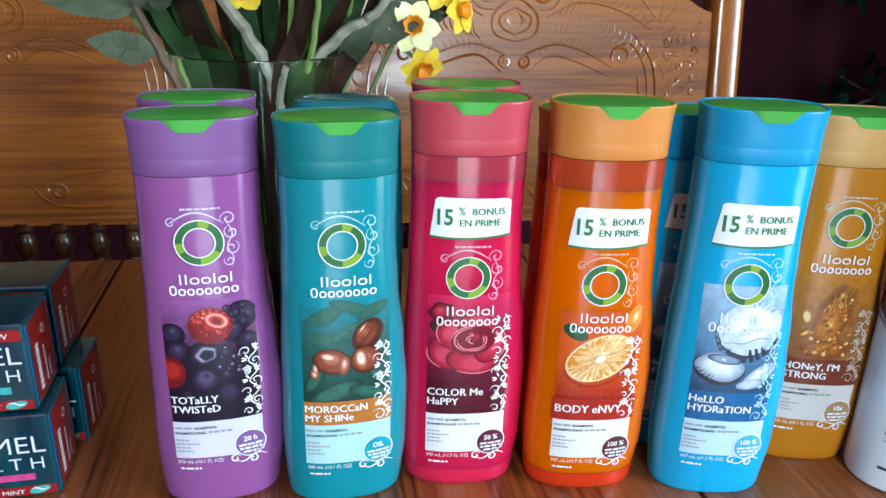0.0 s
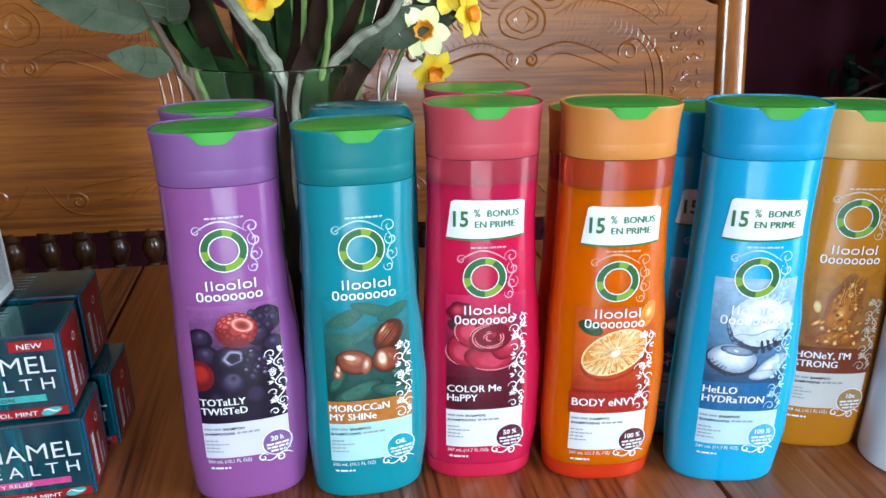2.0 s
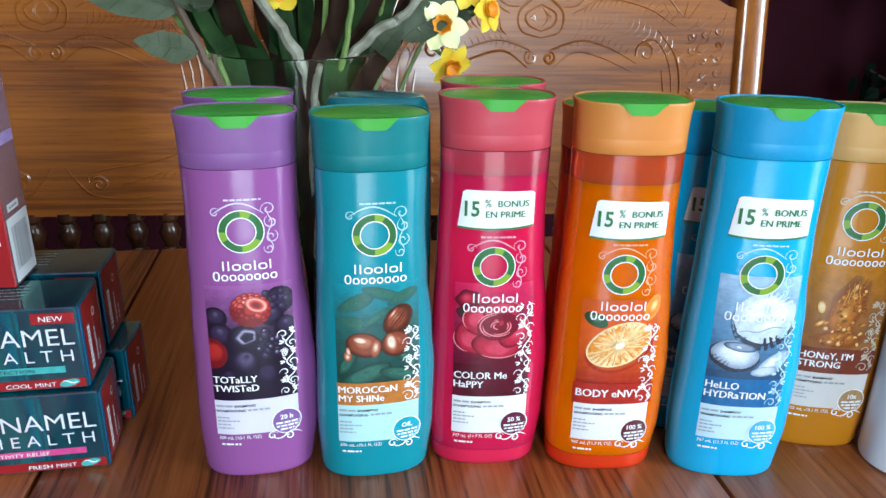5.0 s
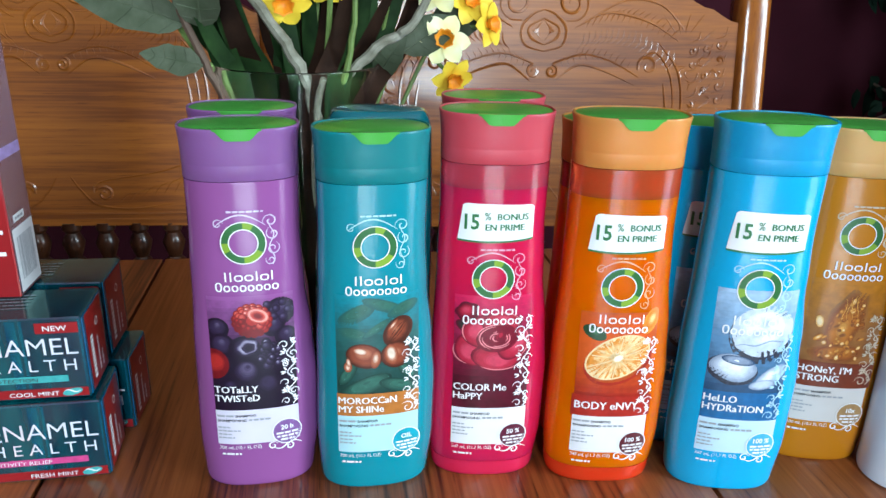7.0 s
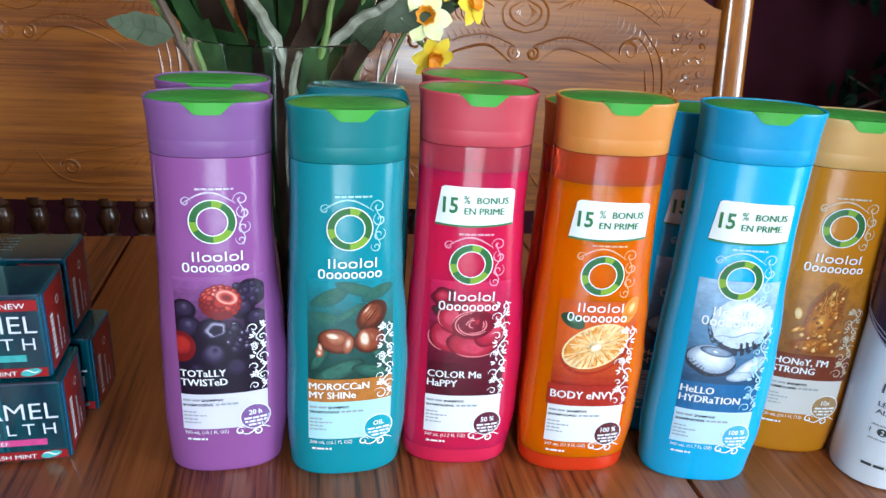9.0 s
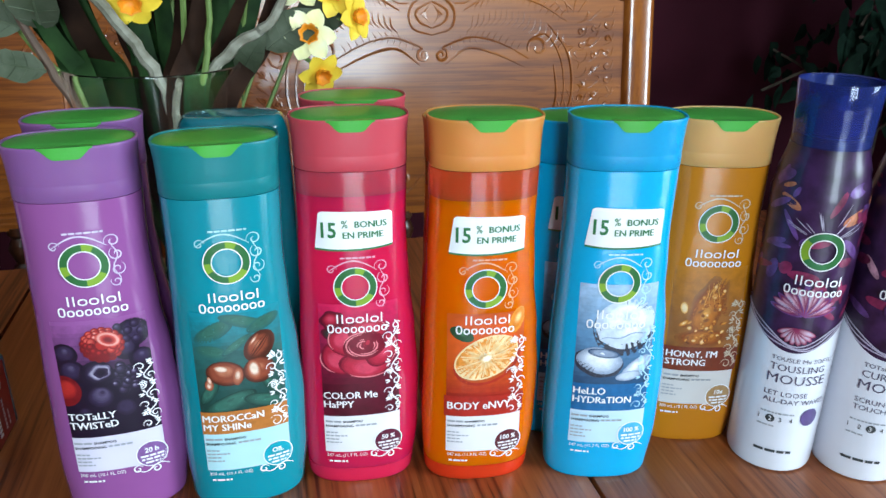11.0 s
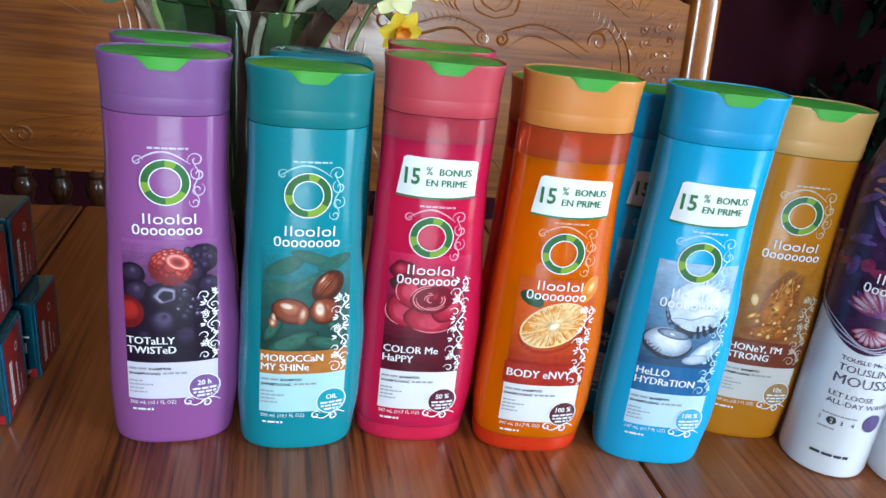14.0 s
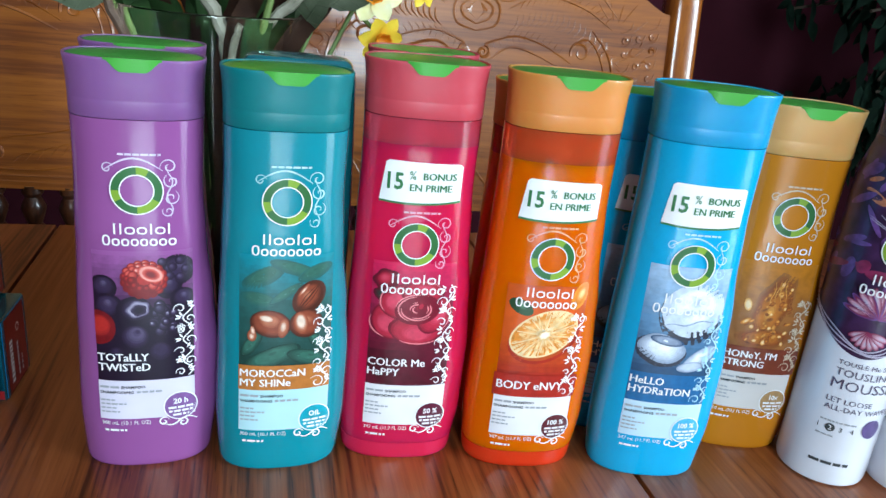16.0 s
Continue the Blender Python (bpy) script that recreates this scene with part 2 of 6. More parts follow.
# ---- flat prints that follow a curved surface ----
class Print:
    """Collects flat shapes in (u, v) and lays them on a surface, each on its own thin layer."""

    def __init__(self, surface):
        self.surface, self.verts, self.faces, self.idx, self.mats, self.level = surface, [], [], [], [], 0.00012
        self.left, self.right = -0.1, 0.1

    def slot(self, m):
        if m not in self.mats:
            self.mats.append(m)
        return self.mats.index(m)

    def add(self, pts, faces, m, lift=None):
        base, s = len(self.verts), self.slot(m)
        e = self.level if lift is None else lift
        self.verts += [self.surface(u, v, e) for u, v in pts]
        self.faces += [tuple(base + i for i in f) for f in faces]
        self.idx += [s] * len(faces)
        if lift is None:
            self.level += 0.000007

    def quad(self, u0, u1, v0, v1, m, skew=0.0, bow=0.0, cell=0.0012, lift=None):
        nu, nv = max(1, math.ceil(abs(u1 - u0) / cell)), max(1, math.ceil(abs(v1 - v0) / cell))
        pts = []
        for j in range(nv + 1):
            for i in range(nu + 1):
                a, b = i / nu, j / nv
                pts.append((u0 + (u1 - u0) * a, v0 + (v1 - v0) * b + skew * (a - 0.5) + bow * math.sin(math.pi * a)))
        w = nu + 1
        self.add(pts, [(j * w + i, j * w + i + 1, (j + 1) * w + i + 1, (j + 1) * w + i) for j in range(nv) for i in range(nu)], m, lift)

    def oval(self, cu, cv, a, b, m, turn=0.0, n=24, wave=0.0, waves=5, lift=None):
        k = max(1, math.ceil(max(a, b) / 0.0012))
        n = max(n if max(a, b) > 0.003 else 12, math.ceil(2 * math.pi * max(a, b) / 0.0014))
        c, s = math.cos(radians(turn)), math.sin(radians(turn))
        pts, faces = [(cu, cv)], []
        for r in range(1, k + 1):
            for i in range(n):
                t = 2 * math.pi * i / n
                f = r / k * (1 + wave * math.sin(waves * t))
                x, y = a * f * math.cos(t), b * f * math.sin(t)
                pts.append((cu + c * x - s * y, cv + s * x + c * y))
        for i in range(n):
            j = (i + 1) % n
            faces.append((0, 1 + i, 1 + j))
            for r in range(k - 1):
                p, q = 1 + r * n, 1 + (r + 1) * n
                faces.append((p + i, q + i, q + j, p + j))
        self.add(pts, faces, m, lift)

    def shade(self, cu, cv, a, b, mats, turn=0.0, at=(-0.3, 0.35), steps=9, core=0.12, wave=0.0, waves=5):
        """A rounded form in one layer: nested ovals from the rim's tone to the tone of its lit side."""
        n = 18 if max(a, b) < 0.004 else 28
        c, s = math.cos(radians(turn)), math.sin(radians(turn))
        base = len(self.verts)
        for j in range(steps):
            f = 1 - (1 - core) * j / (steps - 1)
            for i in range(n):
                t = 2 * math.pi * i / n
                g = f * (1 + wave * f * math.sin(waves * t))
                x, y = a * (g * math.cos(t) + at[0] * (1 - f)), b * (g * math.sin(t) + at[1] * (1 - f))
                self.verts.append(self.surface(max(self.left, min(self.right, cu + c * x - s * y)), cv + s * x + c * y, self.level))
        for j in range(steps):
            q = j / (steps - 1) * (len(mats) - 1)
            k = min(int(q), len(mats) - 2) if len(mats) > 1 else 0
            m = self.slot(blend(mats[k], mats[k + 1], q - k) if len(mats) > 1 else mats[0])
            if j == steps - 1:
                self.faces.append(tuple(base + j * n + i for i in range(n)))
                self.idx.append(m)
                continue
            for i in range(n):
                p, r = base + j * n, base + (j + 1) * n
                self.faces.append((p + i, p + (i + 1) % n, r + (i + 1) % n, r + i))
                self.idx.append(m)
        self.level += 0.000007

    def ball(self, cu, cv, r, mats, turn=0.0, squash=1.0, at=(-0.3, 0.35)):
        """A printed round fruit: tone inside tone towards one side."""
        self.shade(cu, cv, r, r * squash, mats, turn, at, 7 if r < 0.003 else 10)

    def fade(self, u0, u1, v0, v1, m0, m1, n=14):
        """A printed field that passes from one tone below to another above."""
        level = self.level
        for i in range(n):
            self.quad(u0, u1, v0 + (v1 - v0) * i / n, v0 + (v1 - v0) * (i + 1) / n, blend(m0, m1, (i + 0.5) / n), lift=level)
        self.level = level + 0.000007

    def ring(self, cu, cv, r0, r1, mats, n=40, lift=None):
        for i in range(n):
            t0, t1 = 2 * math.pi * i / n, 2 * math.pi * (i + 1) / n
            m = mats[int(i / n * len(mats))]
            self.add([(cu + r * math.cos(t), cv + r * math.sin(t)) for r, t in ((r0, t0), (r1, t0), (r1, t1), (r0, t1))], [(0, 1, 2, 3)], m, self.level if lift is None else lift)
        self.level += 0.000007

    def line(self, pts, width, m, taper=True, lift=None):
        P = [Vector((p[0], p[1], 0)) for p in pts]
        left, right = [], []
        for i, p in enumerate(P):
            d = (P[min(i + 1, len(P) - 1)] - P[max(i - 1, 0)])
            d.normalize()
            w = width * 0.5 * (1 - 0.7 * abs(2 * i / max(1, len(P) - 1) - 1) ** 2 if taper else 1)
            left.append((p.x - d.y * w, p.y + d.x * w))
            right.append((p.x + d.y * w, p.y - d.x * w))
        k = len(P)
        self.add(left + right, [(i, k + i, k + i + 1, i + 1) for i in range(k - 1)], m, lift)

    def curl(self, cu, cv, r, m, turns=1.3, start=0.0, flip=1, width=0.0006, lift=None):
        pts = []
        for i in range(22):
            f = i / 21
            a = radians(start) + flip * turns * 2 * math.pi * f
            pts.append((cu + r * (1 - 0.8 * f) * math.cos(a), cv + r * (1 - 0.8 * f) * math.sin(a)))
        self.line(pts, width, m, True, lift)

    def text(self, words, u, v, size, m, bold=0.0, wide=1.0, centre=False, lift=0.0008):
        vs, fs, w = letters(words, bold)
        k = size
        u0 = u - (w * k * wide / 2 if centre else 0)
        self.add([(u0 + x * k * wide, v + y * k) for x, y in vs], fs, m, lift)
        return w * k * wide

    def heavy(self, words, u, v, size, m, wide=1.0, weight=0.00014, lift=0.0008):
        for k in (-1, 0, 1):
            self.text(words, u + k * weight, v, size, m, 0.0, wide, False, lift + 0.00002 * k)

    def bars(self, u0, u1, v, high, m, count=6, seed=1, lift=0.0006):
        """Writing too small to read."""
        r = random.Random(seed)
        u = u0
        while u < u1 - 0.0004:
            w = min(r.uniform(0.6, 2.2) * high * 1.6, u1 - u)
            self.quad(u, u + w, v, v + high, m, lift=lift)
            u += w + high * 0.55

    def marks(self, shapes, cu, v, high, width, m, thick, lift=0.0008):
        """A row of plain strokes where a maker's mark stands. I: tall stroke, l: tall thin stroke, o: low oval, E: tall oval."""
        wide = {"I": 0.5, "l": 0.42, "o": 1.0, "E": 1.0}
        unit = width / sum(wide[c] for c in shapes)
        u = cu - width / 2
        for c in shapes:
            w = unit * wide[c]
            top = high * (0.70 if c == "o" else 1.0)
            if c in "Il":
                self.quad(u + w * 0.5 - thick * 0.5, u + w * 0.5 + thick * 0.5, v, v + top, m, cell=0.003, lift=lift)
            else:
                a, b, n = w * 0.43, top * 0.5, 18
                pts = []
                for da, db in ((a, b), (a - thick, b - thick * 0.85)):
                    for q in range(n):
                        t = 2 * math.pi * q / n
                        x, y = math.cos(t), math.sin(t)
                        pts.append((u + w * 0.5 + da * math.copysign(abs(x) ** 0.8, x), v + b + db * math.copysign(abs(y) ** 0.8, y)))
                self.add(pts, [(q, (q + 1) % n, n + (q + 1) % n, n + q) for q in range(n)], m, lift)
            u += w

    def done(self, name, parent, label=""):
        o = raw_part(name, self.verts, self.faces, self.mats, parent, label, self.idx, name == "sleeve")
        return tagged(o, kind="stuff") if name in ("maker_mark", "small_print", "top_print", "front_print", "barcode_label") else o


LETTERS = {}


def letters(words, bold):
    """The outline of words as a flat mesh in the built-in font, 1 high."""
    key = (words, bold)
    if key not in LETTERS:
        c = bpy.data.curves.new("lettering", "FONT")
        c.body, c.size, c.offset, c.resolution_u, c.fill_mode = words, 1.38, bold, 2, "BOTH"
        o = new("lettering", c)
        bpy.context.view_layer.update()
        dg = bpy.context.evaluated_depsgraph_get()
        me = bpy.data.meshes.new_from_object(o.evaluated_get(dg))
        vs = [(v.co.x, v.co.y) for v in me.vertices]
        fs = [tuple(p.vertices) for p in me.polygons]
        low = min(v[0] for v in vs)
        vs = [(x - low, y) for x, y in vs]
        LETTERS[key] = (vs, fs, max(v[0] for v in vs))
        bpy.data.objects.remove(o)
        bpy.data.curves.remove(c)
        bpy.data.meshes.remove(me)
    return LETTERS[key]


# ---- the room ----
def slab_structure(name, label, mat, *b):
    return tagged(mesh_object(name, box_bm(*b), mat, smooth=False), label, "room", kind="structure")


X0, X1, Y0, Y1, ZC = -2.2, 2.1, -2.3, 2.0, 2.5
slab_structure("floor", "warm oak strip floor of the dining room", OAK_FLOOR, X0, X1, Y0, Y1, -0.1, 0.0)
slab_structure("ceiling", "plain off-white painted dining room ceiling", CEIL, X0, X1, Y0, Y1, ZC, ZC + 0.1)
slab_structure("wall_north", "dark maroon painted wall behind the chairs", WALL, X0, X1, Y1, Y1 + 0.12, 0, ZC)
slab_structure("wall_west", "dark maroon painted side wall", WALL, X0 - 0.12, X0, Y0, Y1, 0, ZC)


def wall_with_opening(name, label, axis, at, a0, a1, o0, o1, z0, z1):
    bm = bmesh.new()
    for p0, p1, q0, q1 in ((a0, o0, 0, ZC), (o1, a1, 0, ZC), (o0, o1, 0, z0), (o0, o1, z1, ZC)):
        if axis == "x":
            add_box(bm, at, at + 0.12, p0, p1, q0, q1)
        else:
            add_box(bm, p0, p1, at - 0.12, at, q0, q1)
    return tagged(mesh_object(name, bm, WALL, smooth=False), label, "wall", kind="structure")


wall_with_opening("wall_east", "dark maroon wall with a tall window opening", "x", X1, Y0, Y1, -1.78, -0.83, 0.80, 2.10)
wall_with_opening("wall_south", "dark maroon wall with a window opening", "y", Y0, X0, X1, -0.40, 0.28, 0.70, 1.90)


def window(name, label, along_x, at, a0, a1, z0, z1):
    w = thing(name, label, "window", kind="structure")

    def bar(nm, p0, p1, q0, q1):
        part(nm, box_bm(p0, p1, at - 0.03, at + 0.03, q0, q1, bevel=0.004) if along_x else box_bm(at - 0.03, at + 0.03, p0, p1, q0, q1, bevel=0.004), TRIM, w)
    bar("frame_jamb", a0, a0 + 0.05, z0, z1)
    bar("frame_jamb", a1 - 0.05, a1, z0, z1)
    bar("frame_rail", a0 + 0.05, a1 - 0.05, z0, z0 + 0.05)
    bar("frame_rail", a0 + 0.05, a1 - 0.05, z1 - 0.05, z1)
    bar("frame_rail", a0 + 0.05, a1 - 0.05, (z0 + z1) / 2 - 0.02, (z0 + z1) / 2 + 0.02)
    return w


window("window_1", "white painted sash window in the side wall", False, X1 + 0.06, -1.78, -0.83, 0.80, 2.10)
window("window_2", "white painted sash window facing the table", True, Y0 - 0.06, -0.40, 0.28, 0.70, 1.90)


# ---- the dining table ----
def dining_table():
    t = thing("dining_table", "polished reddish oak dining table with leaf seams", "table")
    for x0, x1 in ((-1.0, -0.2580), (-0.2560, 0.1076), (0.1096, 0.95)):
        part("tabletop_board", box_bm(x0, x1, -0.78, 0.365, T - 0.03, T, bevel=0.0016, segs=2), OAK_TABLE, t)
    part("apron", box_bm(-0.9, 0.85, 0.2, 0.225, T - 0.12, T - 0.031), OAK_TABLE, t)
    part("apron", box_bm(-0.9, 0.85, -0.70, -0.675, T - 0.12, T - 0.031), OAK_TABLE, t)
    for x in (-0.88, 0.83):
        for y in (-0.67, 0.195):
            bm = bmesh.new()
            lathe(bm, [(0.03, 0), (0.034, 0.03), (0.026, 0.1), (0.036, 0.3), (0.028, 0.5), (0.04, 0.56), (0.04, T - 0.032)], 20, x, y)
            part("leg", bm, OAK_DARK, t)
    return t


dining_table()


# ---- the chairs ----
def crest_top(x):
    """Height of the crest over its lower edge: shoulders by the posts, a wave up to the crown."""
    a = abs(x) / 0.19
    if a > 0.86:
        return 0.195 + 0.012 * ((1 - a) / 0.14) ** 2
    return 0.207 + 0.034 * (0.5 + 0.5 * math.cos(math.pi * min(1, max(0, (a - 0.5) / 0.36))))


def pressed_back_chair():
    """Oak chair with a pressed crest panel over turned spindles; its origin is on the floor under the crest."""
    c = thing("dining_chair", "golden oak dining chair with pressed carved back", "chair", "chairs behind the table")
    lean = math.tan(radians(9))
    Z = 0.675

    def put(x, z, off=0.0):
        return (x, (z) * lean + off, Z + z)

    # crest panel
    bm = bmesh.new()
    nx, nz = 44, 12
    front, back = [], []
    for j in range(nz + 1):
        for i in range(nx + 1):
            x = -0.187 + 0.374 * i / nx
            z = crest_top(x) * j / nz
            bow = -0.006 * math.cos(x / 0.19 * math.pi / 2)
            front.append(bm.verts.new(put(x, z, -0.009 - bow)))
            back.append(bm.verts.new(put(x, z, 0.011 - bow)))
    w = nx + 1
    for j in range(nz):
        for i in range(nx):
            a, b, d, e = j * w + i, j * w + i + 1, (j + 1) * w + i + 1, (j + 1) * w + i
            bm.faces.new((front[a], front[b], front[d], front[e]))
            bm.faces.new((back[a], back[e], back[d], back[b]))
    for i in range(nx):
        bm.faces.new((front[i], back[i], back[i + 1], front[i + 1]))
        k = nz * w + i
        bm.faces.new((front[k], front[k + 1], back[k + 1], back[k]))
    for j in range(nz):
        for i in (0, nx):
            a, b = j * w + i, (j + 1) * w + i
            bm.faces.new((front[a], front[b], back[b], back[a]))
    crest = part("crest_panel", bm, OAK_CHAIR, c)

    # pressed ornament, mirrored about the middle
    bm = bmesh.new()
    rnd = random.Random(4)

    def stroke(pts, r=0.0016, both=True, fine=5):
        line = smooth_line([(p[0], p[1] - (0.012 if p[1] > 0.1 else 0.12 * max(0, p[1] - 0.0)), 0) for p in pts], fine)
        for s in ((1, -1) if both else (1,)):
            path = []
            for p in line:
                x = s * p.x
                if abs(x) < 0.186 and 0.002 < p.y < crest_top(x) - 0.002:
                    path.append(put(x, p.y, -0.0086 + 0.006 * math.cos(x / 0.19 * math.pi / 2)))
            if len(path) > 2:
                k = len(path) - 1
                tube(bm, path, [r * (0.55 + 0.45 * math.sin(math.pi * i / k)) for i in range(k + 1)], 5)

    def spiral(cx, cz, r, start, turns, flip=1, tail=()):
        pts = [(cx + r * (1 - 0.82 * f) * math.cos(radians(start) + flip * turns * 2 * math.pi * f), cz + r * (1 - 0.82 * f) * math.sin(radians(start) + flip * turns * 2 * math.pi * f)) for f in [i / 16 for i in range(17)]]
        stroke(list(tail) + pts, 0.0017, True, 3)

    spiral(0.0085, 0.160, 0.0065, 80, 1.4, -1, [(0.093, 0.156), (0.066, 0.170), (0.04, 0.176), (0.02, 0.171)])
    stroke([(0.012, 0.151), (0.034, 0.166), (0.06, 0.161), (0.09, 0.148)])
    spiral(0.102, 0.166, 0.010, 200, 1.2, -1, [(0.117, 0.09), (0.128, 0.12), (0.125, 0.155), (0.11, 0.178), (0.094, 0.172)])
    stroke([(0.124, 0.09), (0.136, 0.122), (0.132, 0.16), (0.112, 0.187)])
    stroke([(0.111, 0.092), (0.121, 0.12), (0.118, 0.15)])
    spiral(0.027, 0.222, 0.017, 250, 1.8, 1)
    stroke([(0.0, 0.178), (0.018, 0.184), (0.021, 0.2), (0.01, 0.212), (0.0, 0.216)])
    stroke([(0.0, 0.184), (0.012, 0.19), (0.014, 0.2), (0.0, 0.208)])
    for i in range(5):
        stroke([(0.0025 * i, 0.186 + 0.003 * i), (0.006 + 0.001 * i, 0.196), (0.002 * i, 0.207 - 0.002 * i)], 0.0008)
    for i in range(17):                     # feathered leaf over the sweep
        x = 0.032 + 0.0055 * i
        z = 0.180 + 0.012 * math.sin(i * 0.21) - 0.0009 * i
        stroke([(x, z), (x + 0.006, z + 0.006), (x + 0.007, z + 0.015)], 0.0011, True, 3)
    for i in range(15):                     # second row of feathers, finer
        x = 0.040 + 0.0058 * i
        z = 0.200 + 0.010 * math.sin(i * 0.24) - 0.0006 * i
        stroke([(x, z), (x + 0.004, z + 0.007), (x + 0.010, z + 0.012)], 0.0009, True, 3)
    for i in range(12):                     # ribs below the sweep
        x = 0.020 + 0.0058 * i
        z = 0.160 + 0.010 * math.sin(0.3 + i * 0.27)
        stroke([(x, z), (x - 0.002, z + 0.006), (x + 0.002, z + 0.012)], 0.0008, True, 3)
    for i in range(4):                      # veins of the fan on the shoulder
        stroke([(0.128 + 0.004 * i, 0.196), (0.120 + 0.009 * i, 0.206), (0.114 + 0.013 * i, 0.214)], 0.0009, True, 3)
    stroke([(0.03, 0.2), (0.06, 0.214), (0.1, 0.207), (0.13, 0.19)])
    stroke([(0.05, 0.212), (0.08, 0.226), (0.112, 0.222), (0.135, 0.2)])
    for row, (x, z0, z1) in enumerate(((0.145, 0.05, 0.2), (0.158, 0.04, 0.2), (0.171, 0.03, 0.195))):
        z = z0
        while z < z1:                       # leafy border beside the posts
            a = rnd.uniform(-0.3, 0.3) + (1 if row % 2 else -1) * 0.5
            stroke([(x - 0.005, z), (x + 0.004 * math.cos(a), z + 0.005 + 0.003 * a), (x + 0.006, z + 0.011)], 0.0013, True, 3)
            if rnd.random() < 0.5:
                spiral(x, z + 0.006, 0.0035, rnd.uniform(0, 360), 0.9, rnd.choice((1, -1)))
            z += 0.0125
    for i in range(56):                     # pressed foliage filling the sides
        x, z = rnd.uniform(0.128, 0.182), rnd.uniform(0.02, 0.185)
        a, q = rnd.uniform(0, 6.3), rnd.uniform(0.004, 0.008)
        stroke([(x, z), (x + q * math.cos(a), z + q * math.sin(a)), (x + 1.5 * q * math.cos(a + 0.6), z + 1.5 * q * math.sin(a + 0.6))], rnd.uniform(0.0009, 0.0013), True, 3)
    for k in range(3):                      # ringed medallion between foliage and plain field
        stroke([(0.118 + 0.007 * k + 0.012 * math.sin(math.pi * i / 8), 0.03 + 0.012 * i) for i in range(9)], 0.0014)
    # lower border
    stroke([(0.0, 0.014), (0.06, 0.013), (0.12, 0.014), (0.18, 0.013)], 0.0012)
    stroke([(0.0, 0.008), (0.09, 0.007), (0.18, 0.008)], 0.0009)
    spiral(0.036, 0.034, 0.009, 170, 1.4, -1, [(0.135, 0.085), (0.11, 0.066), (0.08, 0.056), (0.045, 0.05), (0.028, 0.044)])
    stroke([(0.006, 0.052), (0.016, 0.036), (0.03, 0.022), (0.06, 0.018), (0.1, 0.024)])
    for i in range(9):
        stroke([(0.05 + 0.01 * i, 0.025 + 0.002 * i), (0.058 + 0.01 * i, 0.034 + 0.003 * i), (0.07 + 0.01 * i, 0.036 + 0.004 * i)], 0.001, True, 3)
    part("carving", bm, OAK_CHAIR, crest)

    # lower rail, spindles, posts
    part("lower_rail", box_bm(-0.187, 0.187, -0.1 * lean - 0.03, -0.1 * lean - 0.008, Z - 0.15, Z - 0.11, bevel=0.004), OAK_CHAIR, c)
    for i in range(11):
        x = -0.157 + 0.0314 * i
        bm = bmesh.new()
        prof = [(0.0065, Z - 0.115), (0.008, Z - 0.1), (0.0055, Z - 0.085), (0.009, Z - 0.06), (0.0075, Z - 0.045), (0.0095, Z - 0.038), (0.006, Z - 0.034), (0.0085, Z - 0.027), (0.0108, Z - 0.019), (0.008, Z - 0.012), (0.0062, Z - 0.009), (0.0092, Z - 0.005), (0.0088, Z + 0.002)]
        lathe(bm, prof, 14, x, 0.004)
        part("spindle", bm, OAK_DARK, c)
    for s in (-1, 1):
        bm = bmesh.new()
        prof = [(0.015, -0.70), (0.018, -0.5), (0.0165, -0.27), (0.013, -0.2), (0.0165, -0.12), (0.0165, 0.0), (0.0165, 0.2), (0.0165, 0.248), (0.013, 0.256), (0.018, 0.266), (0.021, 0.28), (0.014, 0.3), (0.004, 0.31)]
        rings = []
        for r, z in prof:
            ring = []
            for i in range(28):
                a = 2 * math.pi * i / 28
                ca, sa = math.cos(a), math.sin(a)
                q = 0.55 if -0.15 < z < 0.25 else 1.0
                ring.append((s * 0.2015 + r * math.copysign(abs(ca) ** q, ca), max(z, -0.25) * lean + r * math.copysign(abs(sa) ** q, sa) + 0.002, Z + z if z > -0.69 else 0.0))
            rings.append(ring)
        loft(bm, rings)
        part("post", bm, OAK_POST, c)
        bm = bmesh.new()
        lathe(bm, [(0.016, 0), (0.02, 0.08), (0.015, 0.2), (0.022, 0.3), (0.02, 0.395)], 16, s * 0.19, -0.38)
        part("leg", bm, OAK_POST, c)
    part("seat", box_bm(-0.22, 0.22, -0.42, 0.02, 0.395, 0.425, bevel=0.012, segs=3), OAK_CHAIR, c)
    part("stretcher", box_bm(-0.19, 0.19, -0.388, -0.372, 0.2, 0.225, bevel=0.005), OAK_POST, c)
    return c


# both chairs are pushed in, seats under the table
right_chair = pressed_back_chair()
right_chair.matrix_basis = pose(0.124, 0.440, 0, 0, 0, -4) @ Matrix.Scale(1.11, 4)
copy_thing(right_chair, pose(-0.375, 0.475, 0, 0, 0, -2))


# ---- shampoo bottles ----
def lerp_table(table, z):
    for (z0, v0), (z1, v1) in zip(table, table[1:]):
        if z <= z1:
            f = (z - z0) / (z1 - z0) if z1 > z0 else 0
            f = max(0.0, min(1.0, f))
            f = f * f * (3 - 2 * f)
            return v0 + (v1 - v0) * f
    return table[-1][1]


LEFT = [(0.0, 0.0300), (0.03, 0.0312), (0.075, 0.0302), (0.12, 0.0285), (0.15, 0.0276), (0.172, 0.0276)]
RIGHT = [(0.0, 0.0290), (0.03, 0.0320), (0.06, 0.0325), (0.085, 0.0308), (0.115, 0.0278), (0.142, 0.0266), (0.172, 0.0272)]
DEEP = [(0.0, 0.0188), (0.03, 0.0198), (0.07, 0.0196), (0.12, 0.0186), (0.172, 0.018)]
POWER = 2.5


